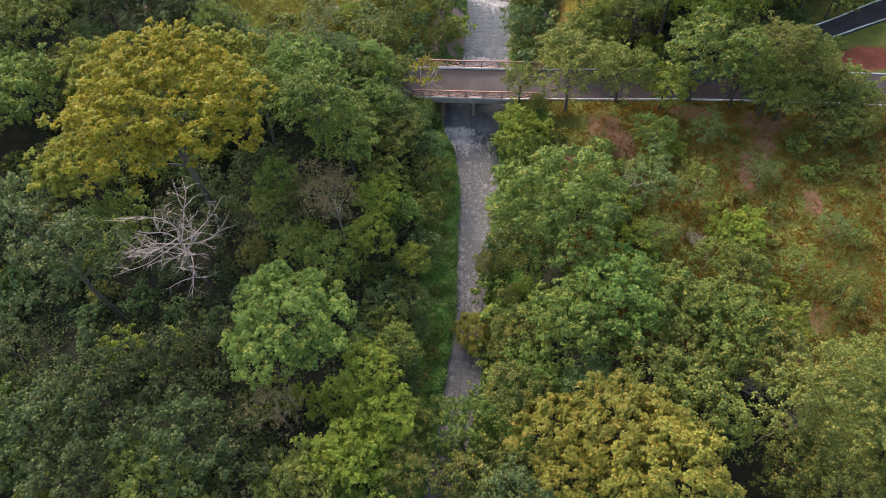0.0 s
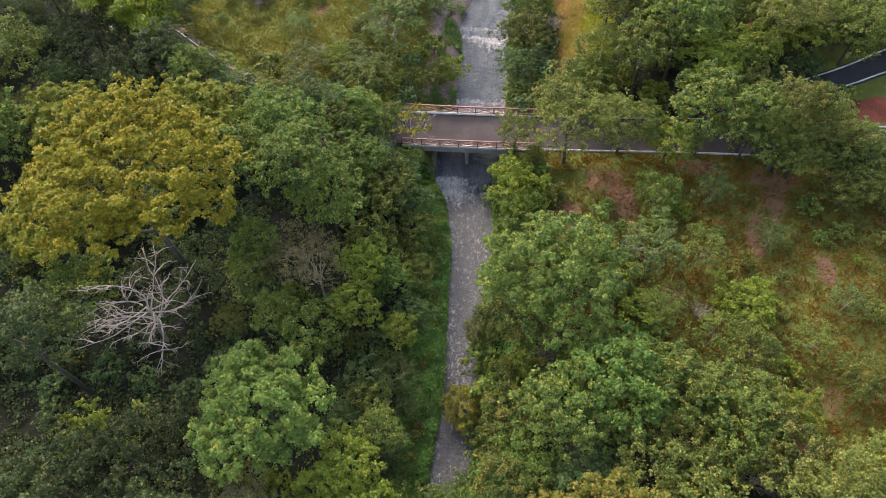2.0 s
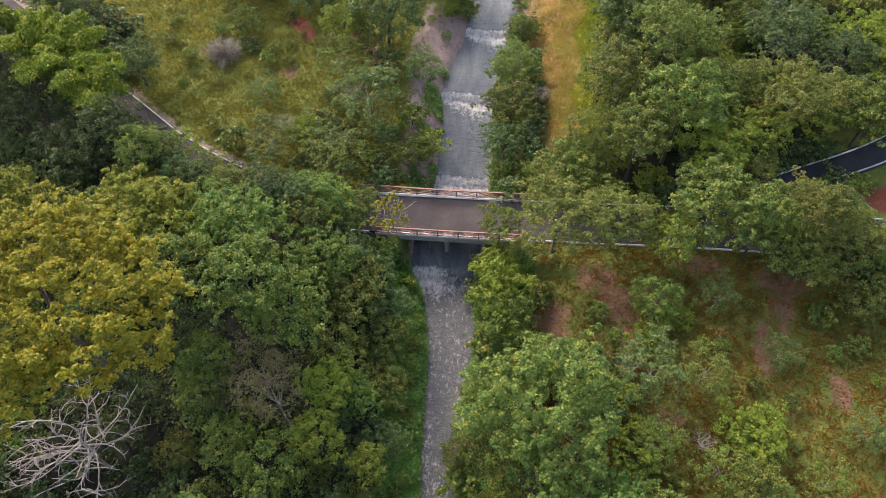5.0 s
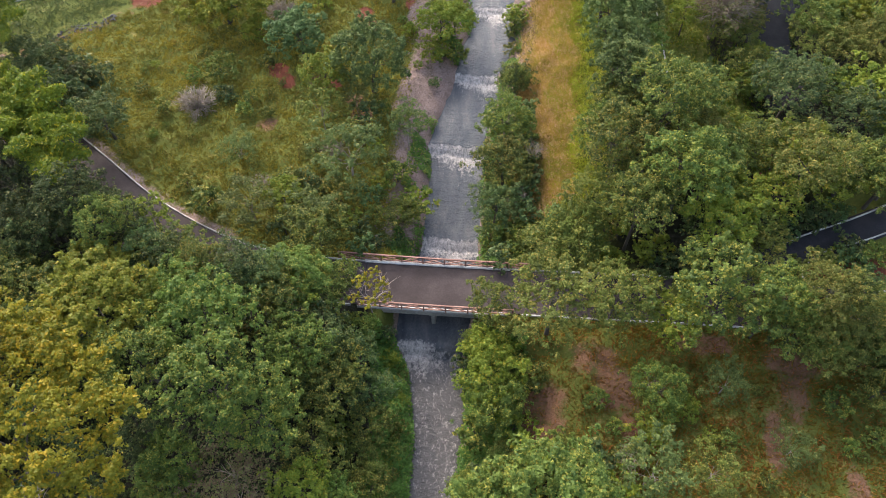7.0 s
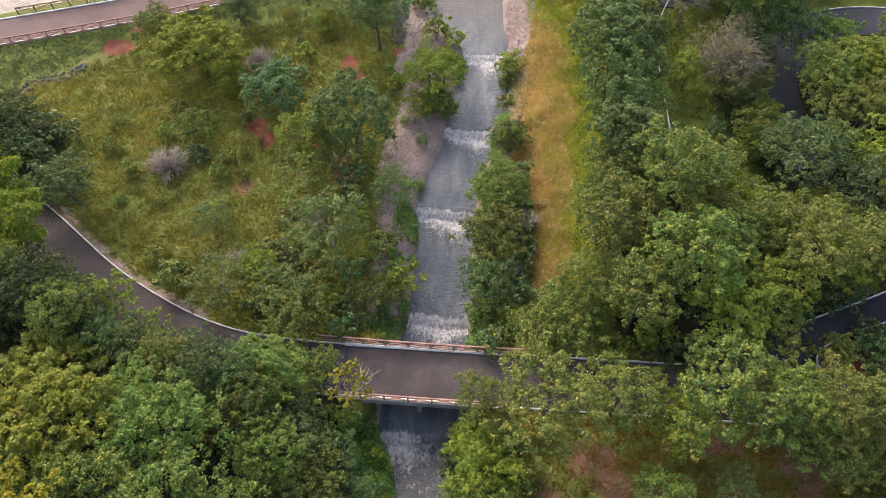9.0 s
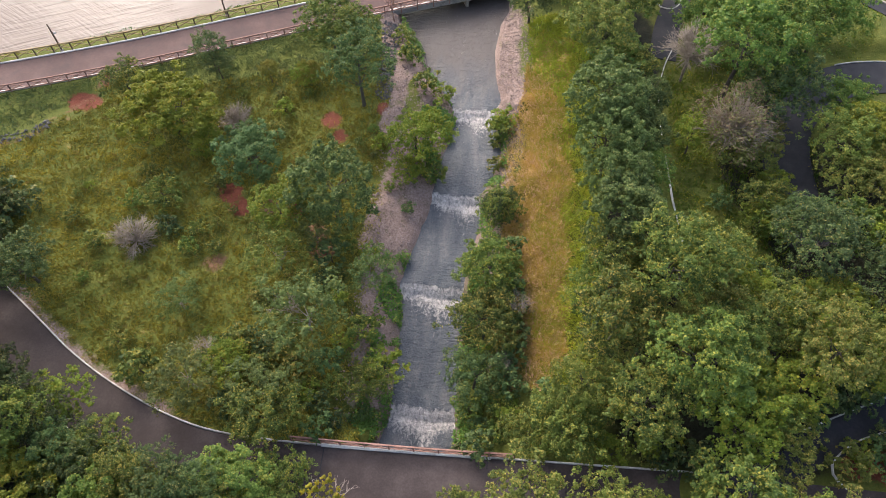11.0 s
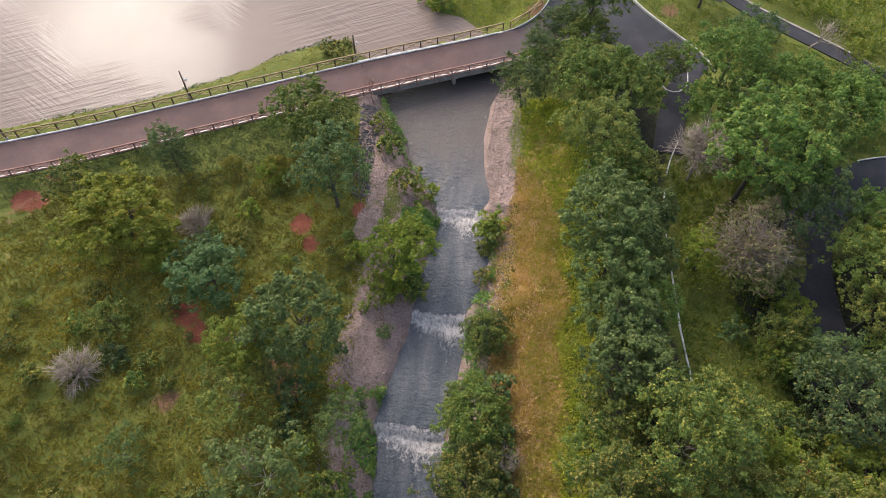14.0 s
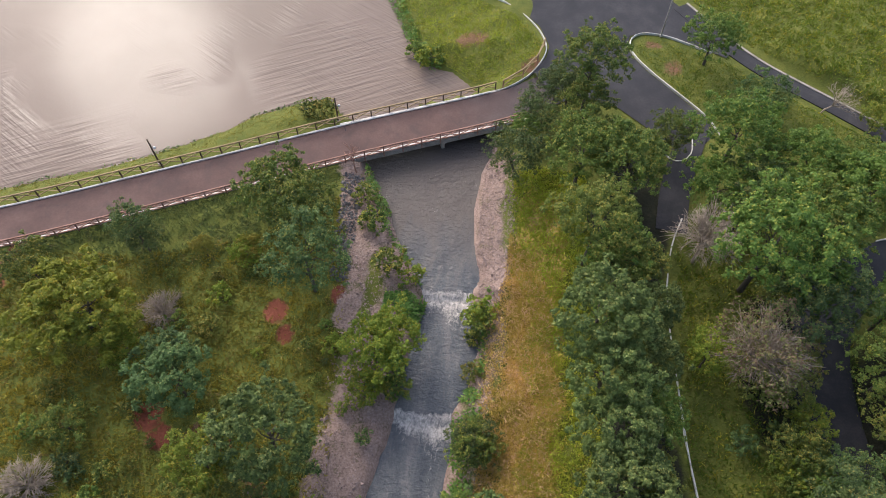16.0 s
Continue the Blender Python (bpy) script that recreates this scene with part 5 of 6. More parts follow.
# the tall wood beyond the lower road and along the slope
for i, row in enumerate((("lime", 19.5, 66.4, 13.4, 3.0), ("lime", 24.4, 70.2, 13.0, 2.8), ("olive", 8.2, 69.4, 12.4, 2.6), ("olive", 13.2, 73.6, 14.0, 2.8), ("olive", 18.6, 76.4, 14.0, 2.8), ("lime", 20.4, 79.4, 12.4, 2.4), ("lime", 25.6, 75.4, 12.8, 2.7), ("lime", 20.6, 70.2, 13.6, 2.6), ("lime", 30.4, 73.6, 12.4, 2.8), ("olive", 7.0, 66.6, 11.0, 2.4), ("lime", 29.4, 78.4, 11.6, 2.8), ("mid", 11.0, 81.2, 12.4, 3.0), ("mid", 9.4, 78.0, 12.0, 2.6),
                         ("mid", 16.0, 69.6, 17.2, 3.7), ("mid", 12.2, 66.8, 15.2, 3.1), ("mid", 10.4, 73.6, 15.2, 3.7), ("mid", 14.8, 77.6, 17.6, 3.7), ("olive", 27.2, 72.6, 15.8, 3.6), ("green", 19.4, 72.8, 14.4, 3.1), ("mid", 17.8, 80.6, 14.8, 3.3), ("olive", 21.6, 68.2, 12.6, 2.8), ("mid", 23.4, 75.2, 14.0, 3.0),
                         ("grey", 9.9, 97.6, 15.6, 4.1), ("grey", 10.4, 93.2, 14.6, 3.6), ("grey", 11.6, 84.6, 14.4, 3.6), ("grey", 11.2, 88.8, 14.0, 3.4), ("olive", 9.2, 106.8, 15.6, 3.7), ("green", 23.6, 105.4, 17.2, 5.0), ("green", 28.6, 108.8, 15.6, 4.2), ("olive", 23.4, 66.0, 11.6, 2.5), ("mid", 37.0, 75.0, 11.0, 2.8), ("olive", 32.9, 96.4, 13.2, 3.5), ("olive", 33.0, 92.6, 12.2, 2.9), ("amber", 36.2, 98.4, 13.2, 3.2), ("green", 33.4, 87.6, 11.2, 2.7), ("green", 27.2, 104.0, 13.4, 3.3), ("green", 34.4, 102.4, 12.6, 2.7), ("olive", 26.2, 97.6, 11.4, 2.2), ("lime", 27.0, 92.6, 10.2, 1.6), ("lime", 19.2, 97.2, 11.6, 2.1), ("lime", 25.7, 89.1, 10.4, 1.9), ("olive", 25.4, 95.0, 10.8, 2.2), ("green", 14.2, 91.0, 12.4, 2.3), ("grey", 13.8, 95.4, 13.0, 2.6), ("olive", 13.6, 86.4, 12.0, 2.2), ("grey", 14.2, 100.2, 13.0, 2.5), ("mid", 13.0, 104.0, 13.4, 2.6))):
    crowned(*row, i)
# trees of the field and the near wood
for i, row in enumerate((("great", 4.6, 39.6, 12.0, 6.0), ("green", 9.3, 30.4, 11.0, 4.7), ("mid", 5.2, 28.0, 11.8, 3.4), ("lime", 22.0, 41.2, 7.8, 2.7), ("airy", 18.0, 45.6, 9.4, 2.2), ("olive", 23.4, 21.8, 15.2, 3.8), ("olive", 27.6, 24.6, 12.0, 3.2), ("mid", 1.4, 22.2, 8.8, 2.6), ("olive", 27.6, 56.8, 11.8, 3.0), ("mid", 31.6, 56.6, 10.8, 2.7), ("olive", 35.6, 56.8, 10.2, 2.6), ("olive", 27.4, 58.0, 14.6, 2.6), ("mid", 31.2, 58.0, 12.8, 2.2), ("olive", 25.9, 58.8, 16.6, 2.3), ("mid", 23.0, 58.6, 15.2, 2.4), ("mid", 28.4, 58.6, 16.2, 1.9))):
    crowned(*row, i)


# ---- bridges ----
def bridge(name, label, line, half, clear, pier_at, pier_low, kerb_mat, deck_mat):
    """A slab bridge: deck on edge beams, a middle pier with a cap, two abutments; line runs along its centre."""
    a, b = Vector(line[0]), Vector(line[1])
    run = (b - a).length
    m = between(a, b)
    top = thing(name, label, "bridge")
    top.matrix_world = m
    deck = piece("deck", box_mesh("deck", run, 2 * half, 0.3, CONCRETE), top, "asphalted concrete deck slab", Matrix.Translation((0, 0, -0.28)))
    for s in (-1, 1):
        beam = box_mesh("edge_beam", run, 0.28, 0.62, CONCRETE)
        side = piece("edge_beam", beam, top, m=Matrix.Translation((0, s * (half + 0.02), -0.42)))
        piece("kerb_stone", box_mesh("kerb_stone", run, 0.3, 0.2, kerb_mat, 0.03), side, "pale painted edge kerb", Matrix.Translation((0, -s * 0.07, 0.44)))
        end = piece("abutment", box_mesh("abutment", 0.8, 2 * half + 0.8, clear + 1.6, CONCRETE, 0.04), top, m=Matrix.Translation((s * (run / 2 - 0.2), 0, -0.45 - (clear + 1.6) / 2)))
    x = (pier_at - 0.5) * run
    pier = piece("pier", box_mesh("pier", 0.42, 2 * half - 0.3, pier_low, CONCRETE, 0.08), top, "weathered wall pier standing in the water", Matrix.Translation((x, 0, -0.8 - pier_low / 2)))
    piece("pier_cap", box_mesh("pier_cap", 0.7, 2 * half + 0.3, 0.4, CONCRETE, 0.05), pier, m=Matrix.Translation((0, 0, 0.15 + pier_low / 2)))
    for s in (-0.66, -0.33, 0, 0.33, 0.66):
        piece("girder", box_mesh("girder", run - 0.8, 0.3, 0.6, CONCRETE, 0.02), top, m=Matrix.Translation((0, s * half, -0.7)))
    for k in (0.02, 0.98):
        piece("joint", box_mesh("joint", 0.09, 2 * half - 0.3, 0.02, ASPHALT, 0.0), deck, "dark expansion joint", Matrix.Translation(((k - 0.5) * run, 0, 0.315)))
    return top


bridge("lower_bridge", "short concrete road bridge over the stream", [(-12.6, 61.15, 6.05), (1.6, 61.55, 6.3)], 2.5, 3.2, 0.5, 3.6, KERB, ASPHALT)
bridge("lake_bridge", "concrete road bridge at the lake outlet", [(-16.3, 120.2, 7.12), (2.2, 127.85, 7.3)], 2.55, 1.8, 0.52, 2.4, KERB, DAM_ASPHALT)


# ---- railings and fences ----
def railing(name, label, line, timber, post_timber, gap=2.05, high=1.05, mid=True):
    """Posts with a top rail, a low rail and crossed braces in each panel."""
    pts = dense(line, gap)
    top = thing(name, label, "railing" if "railing" in name else "fence", "railings and fences")
    top.location = pts[0]
    base = Vector(pts[0])
    post_me = box_mesh("post", 0.13, 0.13, high + 0.5, post_timber, 0.015)
    cache = {}

    def bar(part_name, a, b, thick):
        d = round((Vector(b) - Vector(a)).length, 1)
        if (part_name, d) not in cache:
            cache[part_name, d] = box_mesh(part_name, d + 0.06, thick, thick, timber, 0.0)
        piece(part_name, cache[part_name, d], top, m=between(Vector(a) - base, Vector(b) - base))
    for p in pts:
        piece("post", post_me, top, m=Matrix.Translation(Vector((p[0], p[1], p[2] + high / 2 - 0.25)) - base))
    for p, q in zip(pts[:-1], pts[1:]):
        up, low = Vector((0, 0, high)), Vector((0, 0, 0.22))
        bar("top_rail", Vector(p) + up, Vector(q) + up, 0.13)
        if mid:
            bar("low_rail", Vector(p) + low, Vector(q) + low, 0.09)
        bar("brace", Vector(p) + low, Vector(q) + up, 0.075)
        bar("brace", Vector(p) + up, Vector(q) + low, 0.075)


railing("bridge_railing", "red-brown timber railing with crossed braces on the bridge", [(-15.2, 63.7, 6.1), (-5, 63.85, 6.2), (3.4, 64.15, 6.4)], RAIL, RAIL)
railing("bridge_railing", "red-brown timber railing with crossed braces on the bridge", [(-12.4, 58.65, 6.05), (-5, 58.8, 6.2), (2.0, 59.05, 6.35)], RAIL, RAIL)
lakeside = offset(DAM_ROAD, 2.75, -62, -0.5)
railing("lakeside_fence", "yellow-brown timber fence with crossed braces along the lake", lakeside, FENCE, POST, mid=False)
railing("corner_railing", "yellow-brown timber fence round the grassy point", [(0.2, 130.1, 7.35), (1.0, 130.5, 7.6), (3.0, 132.3, 7.9), (4.3, 134.7, 8.2), (4.6, 136.6, 8.3)], FENCE, RAIL, mid=False)
railing("dam_railing", "red-brown timber railing with crossed braces along the dam road", offset(DAM_ROAD, -2.75, -62, 6.0), RAIL, RAIL)


def lamp_post(x, y, z, tall):
    top = thing("lamp_post", "slim dark timber lamp post with a small white globe lamp", "lamp post", "lakeside lamp posts")
    top.location = (x, y, z)
    v, f = tube([(0, 0, -0.4), (0, 0, tall * 0.5), (0, 0, tall)], [0.10, 0.09, 0.075], 8)
    piece("post", mesh_of("post", v, f, POST, True), top)
    v, f = tube([(0, 0, tall * 0.70), (0.28, 0, tall * 0.72)], [0.03, 0.025], 5)
    bracket = piece("bracket", mesh_of("bracket", v, f, POST, True), top)
    bm = bmesh.new()
    bmesh.ops.create_icosphere(bm, subdivisions=2, radius=0.16, matrix=Matrix.Translation((0.34, 0, tall * 0.70)))
    me = bpy.data.meshes.new("globe")
    bm.to_mesh(me)
    bm.free()
    me.materials.append(KERB)
    piece("globe", me, bracket, "small white globe")
    v, f = tube([(0, 0, 0), (0, 0, 0.35)], [0.22, 0.17], 8)
    piece("footing", mesh_of("footing", v, f, CONCRETE), top)


lamp_post(-35.2, 114.9, 6.95, 4.0)
lamp_post(-17.6, 123.2, 6.9, 3.6)
lamp_post(-53.0, 106.6, 6.9, 4.0)


# tall trees on the near side of the bend
for x, y, r, tall in ((-22.5, 56.5, 2.5, 1.30), (-27.0, 57.3, 2.6, 1.30), (-31.0, 58.5, 2.5, 1.30), (-35.0, 60.5, 2.6, 2.04), (-38.8, 62.5, 2.7, 2.16), (-55.5, 72.4, 3.0, 2.28), (-60.0, 75.9, 3.2, 2.28), (-46.5, 63.5, 2.4, 1.00), (-51.5, 66.5, 2.6, 1.00), (-40.6, 65.4, 2.4, 0.8), (-37.4, 63.0, 2.2, 1.2), (-43.4, 61.8, 2.8, 0.9)):
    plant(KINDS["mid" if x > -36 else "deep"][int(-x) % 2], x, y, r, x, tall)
PLANTED += [(-44.6, 66.6, 2.2), (-48.6, 69.0, 2.2), (-53.6, 71.6, 2.2)]
# a bare patch in the field stays open
PLANTED += [(5.2, 51.2, 2.6), (5.6, 48.6, 2.2), (8.6, 48.2, 2.2)]
# dark gaps in the wood stay open
PLANTED += [(-43.0, 28.5, 3.8), (-35.8, 28.8, 3.8), (-47, 33, 2.5), (-52, 43, 3.4), (-23.5, 39.0, 3.0), (-24.5, 34.5, 2.6)]
# the worn path along the kerb stays open
PLANTED += [(17.6, 86.0 + 1.5 * i, 0.9) for i in range(17)]
# the clearing stays open
PLANTED += [(25.4, 81.4, 2.4), (26.2, 77.8, 1.6), (23.6, 84.4, 2.4)]
# room for the withered trees
PLANTED += [(22.6, 97.0, 3.6), (19.4, 107.8, 3.4), (20.6, 92.6, 1.6)]


# dark trees that hide the bend of the road, and thickets beyond it
for i, row in enumerate(((-42.2, 66.6, 11.2, 2.5), (-39.4, 65.0, 11.0, 2.4), (-36.6, 63.0, 12.0, 2.4), (-33.8, 61.5, 11.8, 2.4), (-45.4, 67.0, 11.4, 2.6), (-43.0, 62.6, 11.4, 2.8), (-48.4, 68.2, 11.0, 2.8), (-52.4, 70.6, 11.0, 3.0), (-57.0, 73.6, 12.0, 3.0), (-31.0, 60.3, 9.8, 2.3), (-28.2, 59.2, 9.2, 2.1), (-25.0, 58.4, 9.0, 2.0))):
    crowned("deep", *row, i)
grove("scrub", [(-47.8, 78.0, 2.0), (-50.5, 79.6, 2.4), (-48.6, 81.6, 2.2), (-52.6, 83.0, 2.2), (-46.0, 76.4, 1.5), (-50.0, 84.8, 1.9), (-54.6, 85.6, 2.0), (-47.0, 84.0, 1.6), (-44.2, 77.8, 1.4)], tall=0.7)
for i, row in enumerate(((-50.5, 79.6, 9.0, 2.5), (-53.6, 82.0, 9.5, 2.7), (-49.0, 83.0, 8.4, 2.0), (-56.0, 85.0, 9.5, 2.7), (-52.4, 86.4, 8.4, 2.1), (-47.2, 79.0, 8.0, 1.6))):
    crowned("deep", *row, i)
# dim undergrowth below the dead tree
grove("scrub", [(-31.5, 28.6, 1.3), (-27.0, 28.0, 1.5), (-24.6, 34.4, 1.5), (-33.6, 33.0, 1.4), (-23.6, 38.6, 1.6), (-28.2, 33.6, 1.2), (-35.6, 29.4, 1.5), (-39.6, 27.0, 1.4), (-43.4, 29.6, 1.5), (-25.6, 31.0, 1.2)], tall=0.9)
# room kept open round the dead tree
PLANTED += [(-30.2, 32.2, 3.8), (-28, 27, 2.2)]


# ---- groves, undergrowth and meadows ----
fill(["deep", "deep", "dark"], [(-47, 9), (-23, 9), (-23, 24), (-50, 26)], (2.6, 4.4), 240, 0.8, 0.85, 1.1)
fill(["mid", "green", "dark"], [(-23, 9), (-10, 9), (-11, 24), (-23, 24)], (2.2, 3.4), 160, 0.7, 0.85, 1.1)
fill(["mid", "green", "green", "olive"], [(-23, 9), (-10, 9), (-12.5, 30), (-14, 54), (-40, 55), (-52, 61), (-70, 64), (-52, 27), (-24, 25)], (2.6, 4.4), 700, 0.62, 0.85, 1.1)
fill(["dark", "dark", "mid"], [(-12, 52), (-40, 54), (-66, 60), (-74, 80), (-47, 70), (-38, 64), (-24, 58.5), (-12, 58)], (1.6, 2.6), 500, 0.6, 0.9, 0.2)
fill(["scrub"], [(-12, 54), (-40, 54), (-66, 60), (-74, 84), (-47, 70.5), (-38, 64.8), (-24, 59), (-12, 58.5)], (1.0, 1.9), 400, 0.5, 1.0, 0.4)
fill(["mid", "dark"], [(-74, 80), (-52, 66), (-47, 68), (-48, 73), (-62, 84), (-74, 94)], (2.4, 4.2), 200, 0.6, 0.9, 0.1)
fill(["mid", "olive", "mid", "lime"], [(4, 65.5), (24, 68), (27, 73), (27, 80), (13, 82), (11.5, 72), (5, 69)], (1.6, 3.0), 700, 0.56, 0.8, 0.7)
fill(["mid", "lime", "olive"], [(29, 73), (46, 76), (48, 108), (40, 106), (33, 90), (29, 80)], (2.6, 4.4), 300, 0.6, 0.95, 0.3)
fill(["green", "grey", "mid"], [(9.8, 80), (13.4, 80), (13.2, 108), (15, 114), (15, 118), (8.5, 120), (9.4, 104)], (1.8, 3.0), 260, 0.55, 0.95, 0.3)
fill(["green", "dark", "green"], [(21, 100), (34, 101), (36, 117), (22, 118)], (2.4, 4.0), 200, 0.55, 0.95, 0.2)
fill(["mid", "dark", "olive", "green"], [(1, 11), (32, 11), (34, 22), (34, 28), (14, 28), (1, 32)], (2.4, 4.2), 400, 0.58, 0.95, 0.3)
fill(["mid", "dark", "airy"], [(-13, 10), (-8.0, 10), (-7.8, 32), (-8.8, 44), (-10.6, 57), (-13, 57)], (1.2, 2.3), 420, 0.55, 1.0, 0.3)
fill(["scrub", "shrub"], [(-14, 10), (-9, 10), (-9.5, 57), (-14, 57)], (0.7, 1.4), 160, 0.6, 1.0, 0.3)
fill(["scrub", "shrub"], [(-47, 6), (-12, 6), (-12, 56), (-68, 64)], (1.2, 2.2), 500, 0.55, 1.0, 0.3)
fill(["shrub", "scrub", "mid"], [(-2, 10), (4, 10), (4, 58), (-2, 58)], (0.9, 2.0), 260, 0.55, 1.0, 0.3, -0.3)
fill(["shrub", "scrub", "shrub"], [(3, 30), (14, 30), (14, 50), (3, 48)], (0.8, 1.9), 120, 0.5, 1.0, 0.3)
fill(["shrub"], [(-9.6, 14), (-6.6, 14), (-6.4, 40), (-7.6, 57), (-10, 57)], (0.5, 1.0), 200, 0.7, 0.6)
fill(["shrub"], [(14, 30), (40, 28), (40, 58), (8, 58)], (0.4, 1.0), 90, 0.9, 1.0, 0.3)
fill(["shrub"], [(-46, 70), (-12, 64.5), (-9.5, 85), (-12, 104), (-36, 104), (-44, 92)], (0.4, 1.1), 130, 0.9, 0.8, 0.6)
fill(["shrub", "scrub"], [(-22, 64.5), (-11.5, 64.5), (-13, 86), (-15, 90), (-22, 80)], (0.8, 1.8), 130, 0.6, 1.1, 0.4)
fill(["shrub", "scrub"], [(-1.8, 64.5), (4, 64.5), (2.5, 84), (-1.5, 84)], (0.7, 1.5), 120, 0.5, 1.1, 0.4)
fill(["scrub", "shrub"], [(5, 64.5), (36, 64.5), (30, 84), (13, 84), (11, 73), (5, 69)], (0.8, 1.7), 600, 0.42, 1.0, 0.2)
fill(["shrub", "scrub"], [(18.5, 80), (30, 78), (32, 98), (20, 100)], (0.5, 1.3), 60, 0.8, 1.0, 0.3)

# woods and fields round about
fill(["far"], [(47, 66), (90, 70), (95, 112), (62, 108), (47, 104)], (3.0, 5.0), 260, 0.7, 1.0, 0.4)
fill(["far"], [(-110, -25), (-48, -10), (-50, 24), (-72, 60), (-110, 70)], (3.0, 5.0), 260, 0.72, 1.0, 0.4)
fill(["far"], [(-52, -30), (60, -30), (62, 22), (38, 24), (34, 9), (-46, 7)], (3.0, 5.0), 420, 0.72, 1.0, 0.4)

blades("grass_hillside", "tall yellow-green meadow grass on the hillside", [(-56, 78), (-46, 75.2), (-36, 68.5), (-26, 64.2), (-12, 63.4), (-9.6, 63.6), (-11, 84), (-13, 104), (-15.6, 113), (-24, 106.5), (-34, 103.6), (-45.6, 103.0), (-47.4, 98.6), (-51, 94.6), (-56, 89.6)], 120000, 0.41, 0.053, "meadow", 1)
blades("grass_lawn", "short dull green grass between the dirt track and the dam road", [(-66, 84.5), (-56, 90.4), (-51.6, 95.4), (-48.4, 99.2), (-46.2, 102.8), (-38, 102.6), (-30, 102.6), (-22, 104), (-15.6, 110), (-16, 116.8), (-27, 112.2), (-34, 109), (-46, 104), (-66, 96)], 110000, 0.26, 0.045, "lawn", 27)
blades("grass_slope_edge", "yellow-green grass beside the trees", [(5.6, 70), (10.5, 70), (11, 96), (9.5, 118), (2.2, 118), (2.6, 106), (5.0, 101), (3.6, 97), (5.4, 92), (3.8, 87), (5.6, 82), (4.0, 77)], 52000, 0.4, 0.05, "sunny", 21)
blades("grass_slope", "dry orange and yellow grass on the river slope", [(1.0, 70), (5.6, 70), (7.6, 74), (6.2, 79), (7.6, 84), (6.4, 89), (8.0, 93), (6.0, 98), (6.8, 102), (4.4, 107), (2.2, 110), (2.2, 106), (0.6, 100)], 66000, 0.45, 0.050, "straw", 2)
blades("grass_field", "rough dry field grass with reddish bare patches", [(0, 59.3), (2, 44), (12, 28), (42, 26), (50, 28), (60, 40), (58, 59.4)], 128000, 0.38, 0.053, "field", 3)
blades("grass_clearing", "fresh green grass in a clearing among trees", [(17.6, 80), (30, 76), (33, 100), (24, 114), (18, 112)], 25600, 0.38, 0.050, "fresh", 4)
blades("grass_meadow", "bright green and yellow meadow beyond the kerb", [(21, 149), (27.5, 140.2), (34, 135.2), (45, 127), (60, 115), (66, 160), (30, 168)], 105000, 0.41, 0.056, "fresh", 5)
blades("grass_island", "short green grass on the kerbed islands", [(23.5, 125.5), (15.2, 137), (16.5, 139.6), (26, 136), (44, 121), (40, 112), (30, 118)], 41600, 0.26, 0.037, "fresh", 6)
blades("grass_shore", "short lakeside grass strip behind the fence", [(-62, 104), (-47, 109.5), (-30, 118.2), (-17.2, 123.8), (-18.6, 127), (-20, 127.8), (-28, 124), (-36, 118), (-52, 110.6), (-64, 106)], 35200, 0.22, 0.034, "meadow", 7)
blades("grass_point", "grass on the lakeside point", [(-2.5, 131.6), (0.8, 130.6), (3.8, 134), (4.3, 137), (2.5, 140.3), (-3.5, 145), (-13.5, 151), (-14, 145), (-11, 139), (-9, 135.4), (-6, 134.2)], 30000, 0.26, 0.037, "sunny", 8)
creeper("ivy_bank", "lush green creeper covering the stream bank", [(-9.2, 14), (-4, 14), (-4, 40), (-5.2, 57), (-11.4, 57.5), (-9.8, 50), (-9.6, 42), (-8.6, 36)], 60000, 0.27, "ivy", 9, 1.0)
creeper("ivy_bank", "green creeper on the wooded stream bank", [(-3, 10), (3.5, 10), (3.5, 58), (-3, 58)], 42000, 0.27, "ivy", 19, 0.6)
# wood floor leaves in the darkened green, shade included in their colour
creeper("undergrowth", "low leafy undergrowth on the wood floor, coloured darker for its shade", [(-52, 12), (-12, 12), (-12, 56), (-36, 58), (-56, 62)], 60000, 0.34, "deep", 29, 0.5, -0.5)
creeper("bank_weeds", "dark green weeds trailing along the stream edge", [(-10.6, 64.6), (-6.5, 64.6), (-6.8, 84), (-10.4, 84)], 9500, 0.27, "ivy", 10, 0.7, 0.2)
creeper("bank_weeds", "green weeds on the right stream edge", [(-2.6, 65), (0.5, 65), (1.0, 104), (-2.5, 104)], 9500, 0.3, "ivy", 12, 0.5, -0.2)
creeper("shore_weeds", "dark weeds and small plants along the lake edge", [(-52, 110.4), (-36, 117.6), (-28.2, 123.7), (-20, 127.2), (-17, 124.6), (-18.4, 127), (-20.1, 128.6), (-28.4, 124.9), (-36.3, 118.9), (-52, 111.5)], 9000, 0.32, "dark", 14, 0.4)
creeper("shore_weeds", "dark weeds and bushes along the grassy point", [(-8.0, 133.6), (-6.8, 135.2), (-9.4, 137.2), (-11.5, 141), (-14, 147), (-17.5, 153), (-18.2, 152), (-14.8, 144.5), (-12.3, 138.9), (-9.9, 134.6)], 9000, 0.3, "ivy", 24, 0.9)
fill(["scrub", "shrub"], [(-7.6, 134.4), (-9.0, 137.4), (-11.5, 142), (-14, 142), (-11.6, 138), (-9.6, 135.2)], (0.4, 0.9), 90, 0.6, 1.0, 0.3)
creeper("bank_weeds", "bright green low plants along the stream edge", [(-6.3, 104), (-5.2, 104), (-8.4, 110.2), (-12.4, 117), (-13.6, 118), (-13.2, 115), (-10.6, 110.5)], 10000, 0.27, "ivy", 13, 1.0, -0.6)
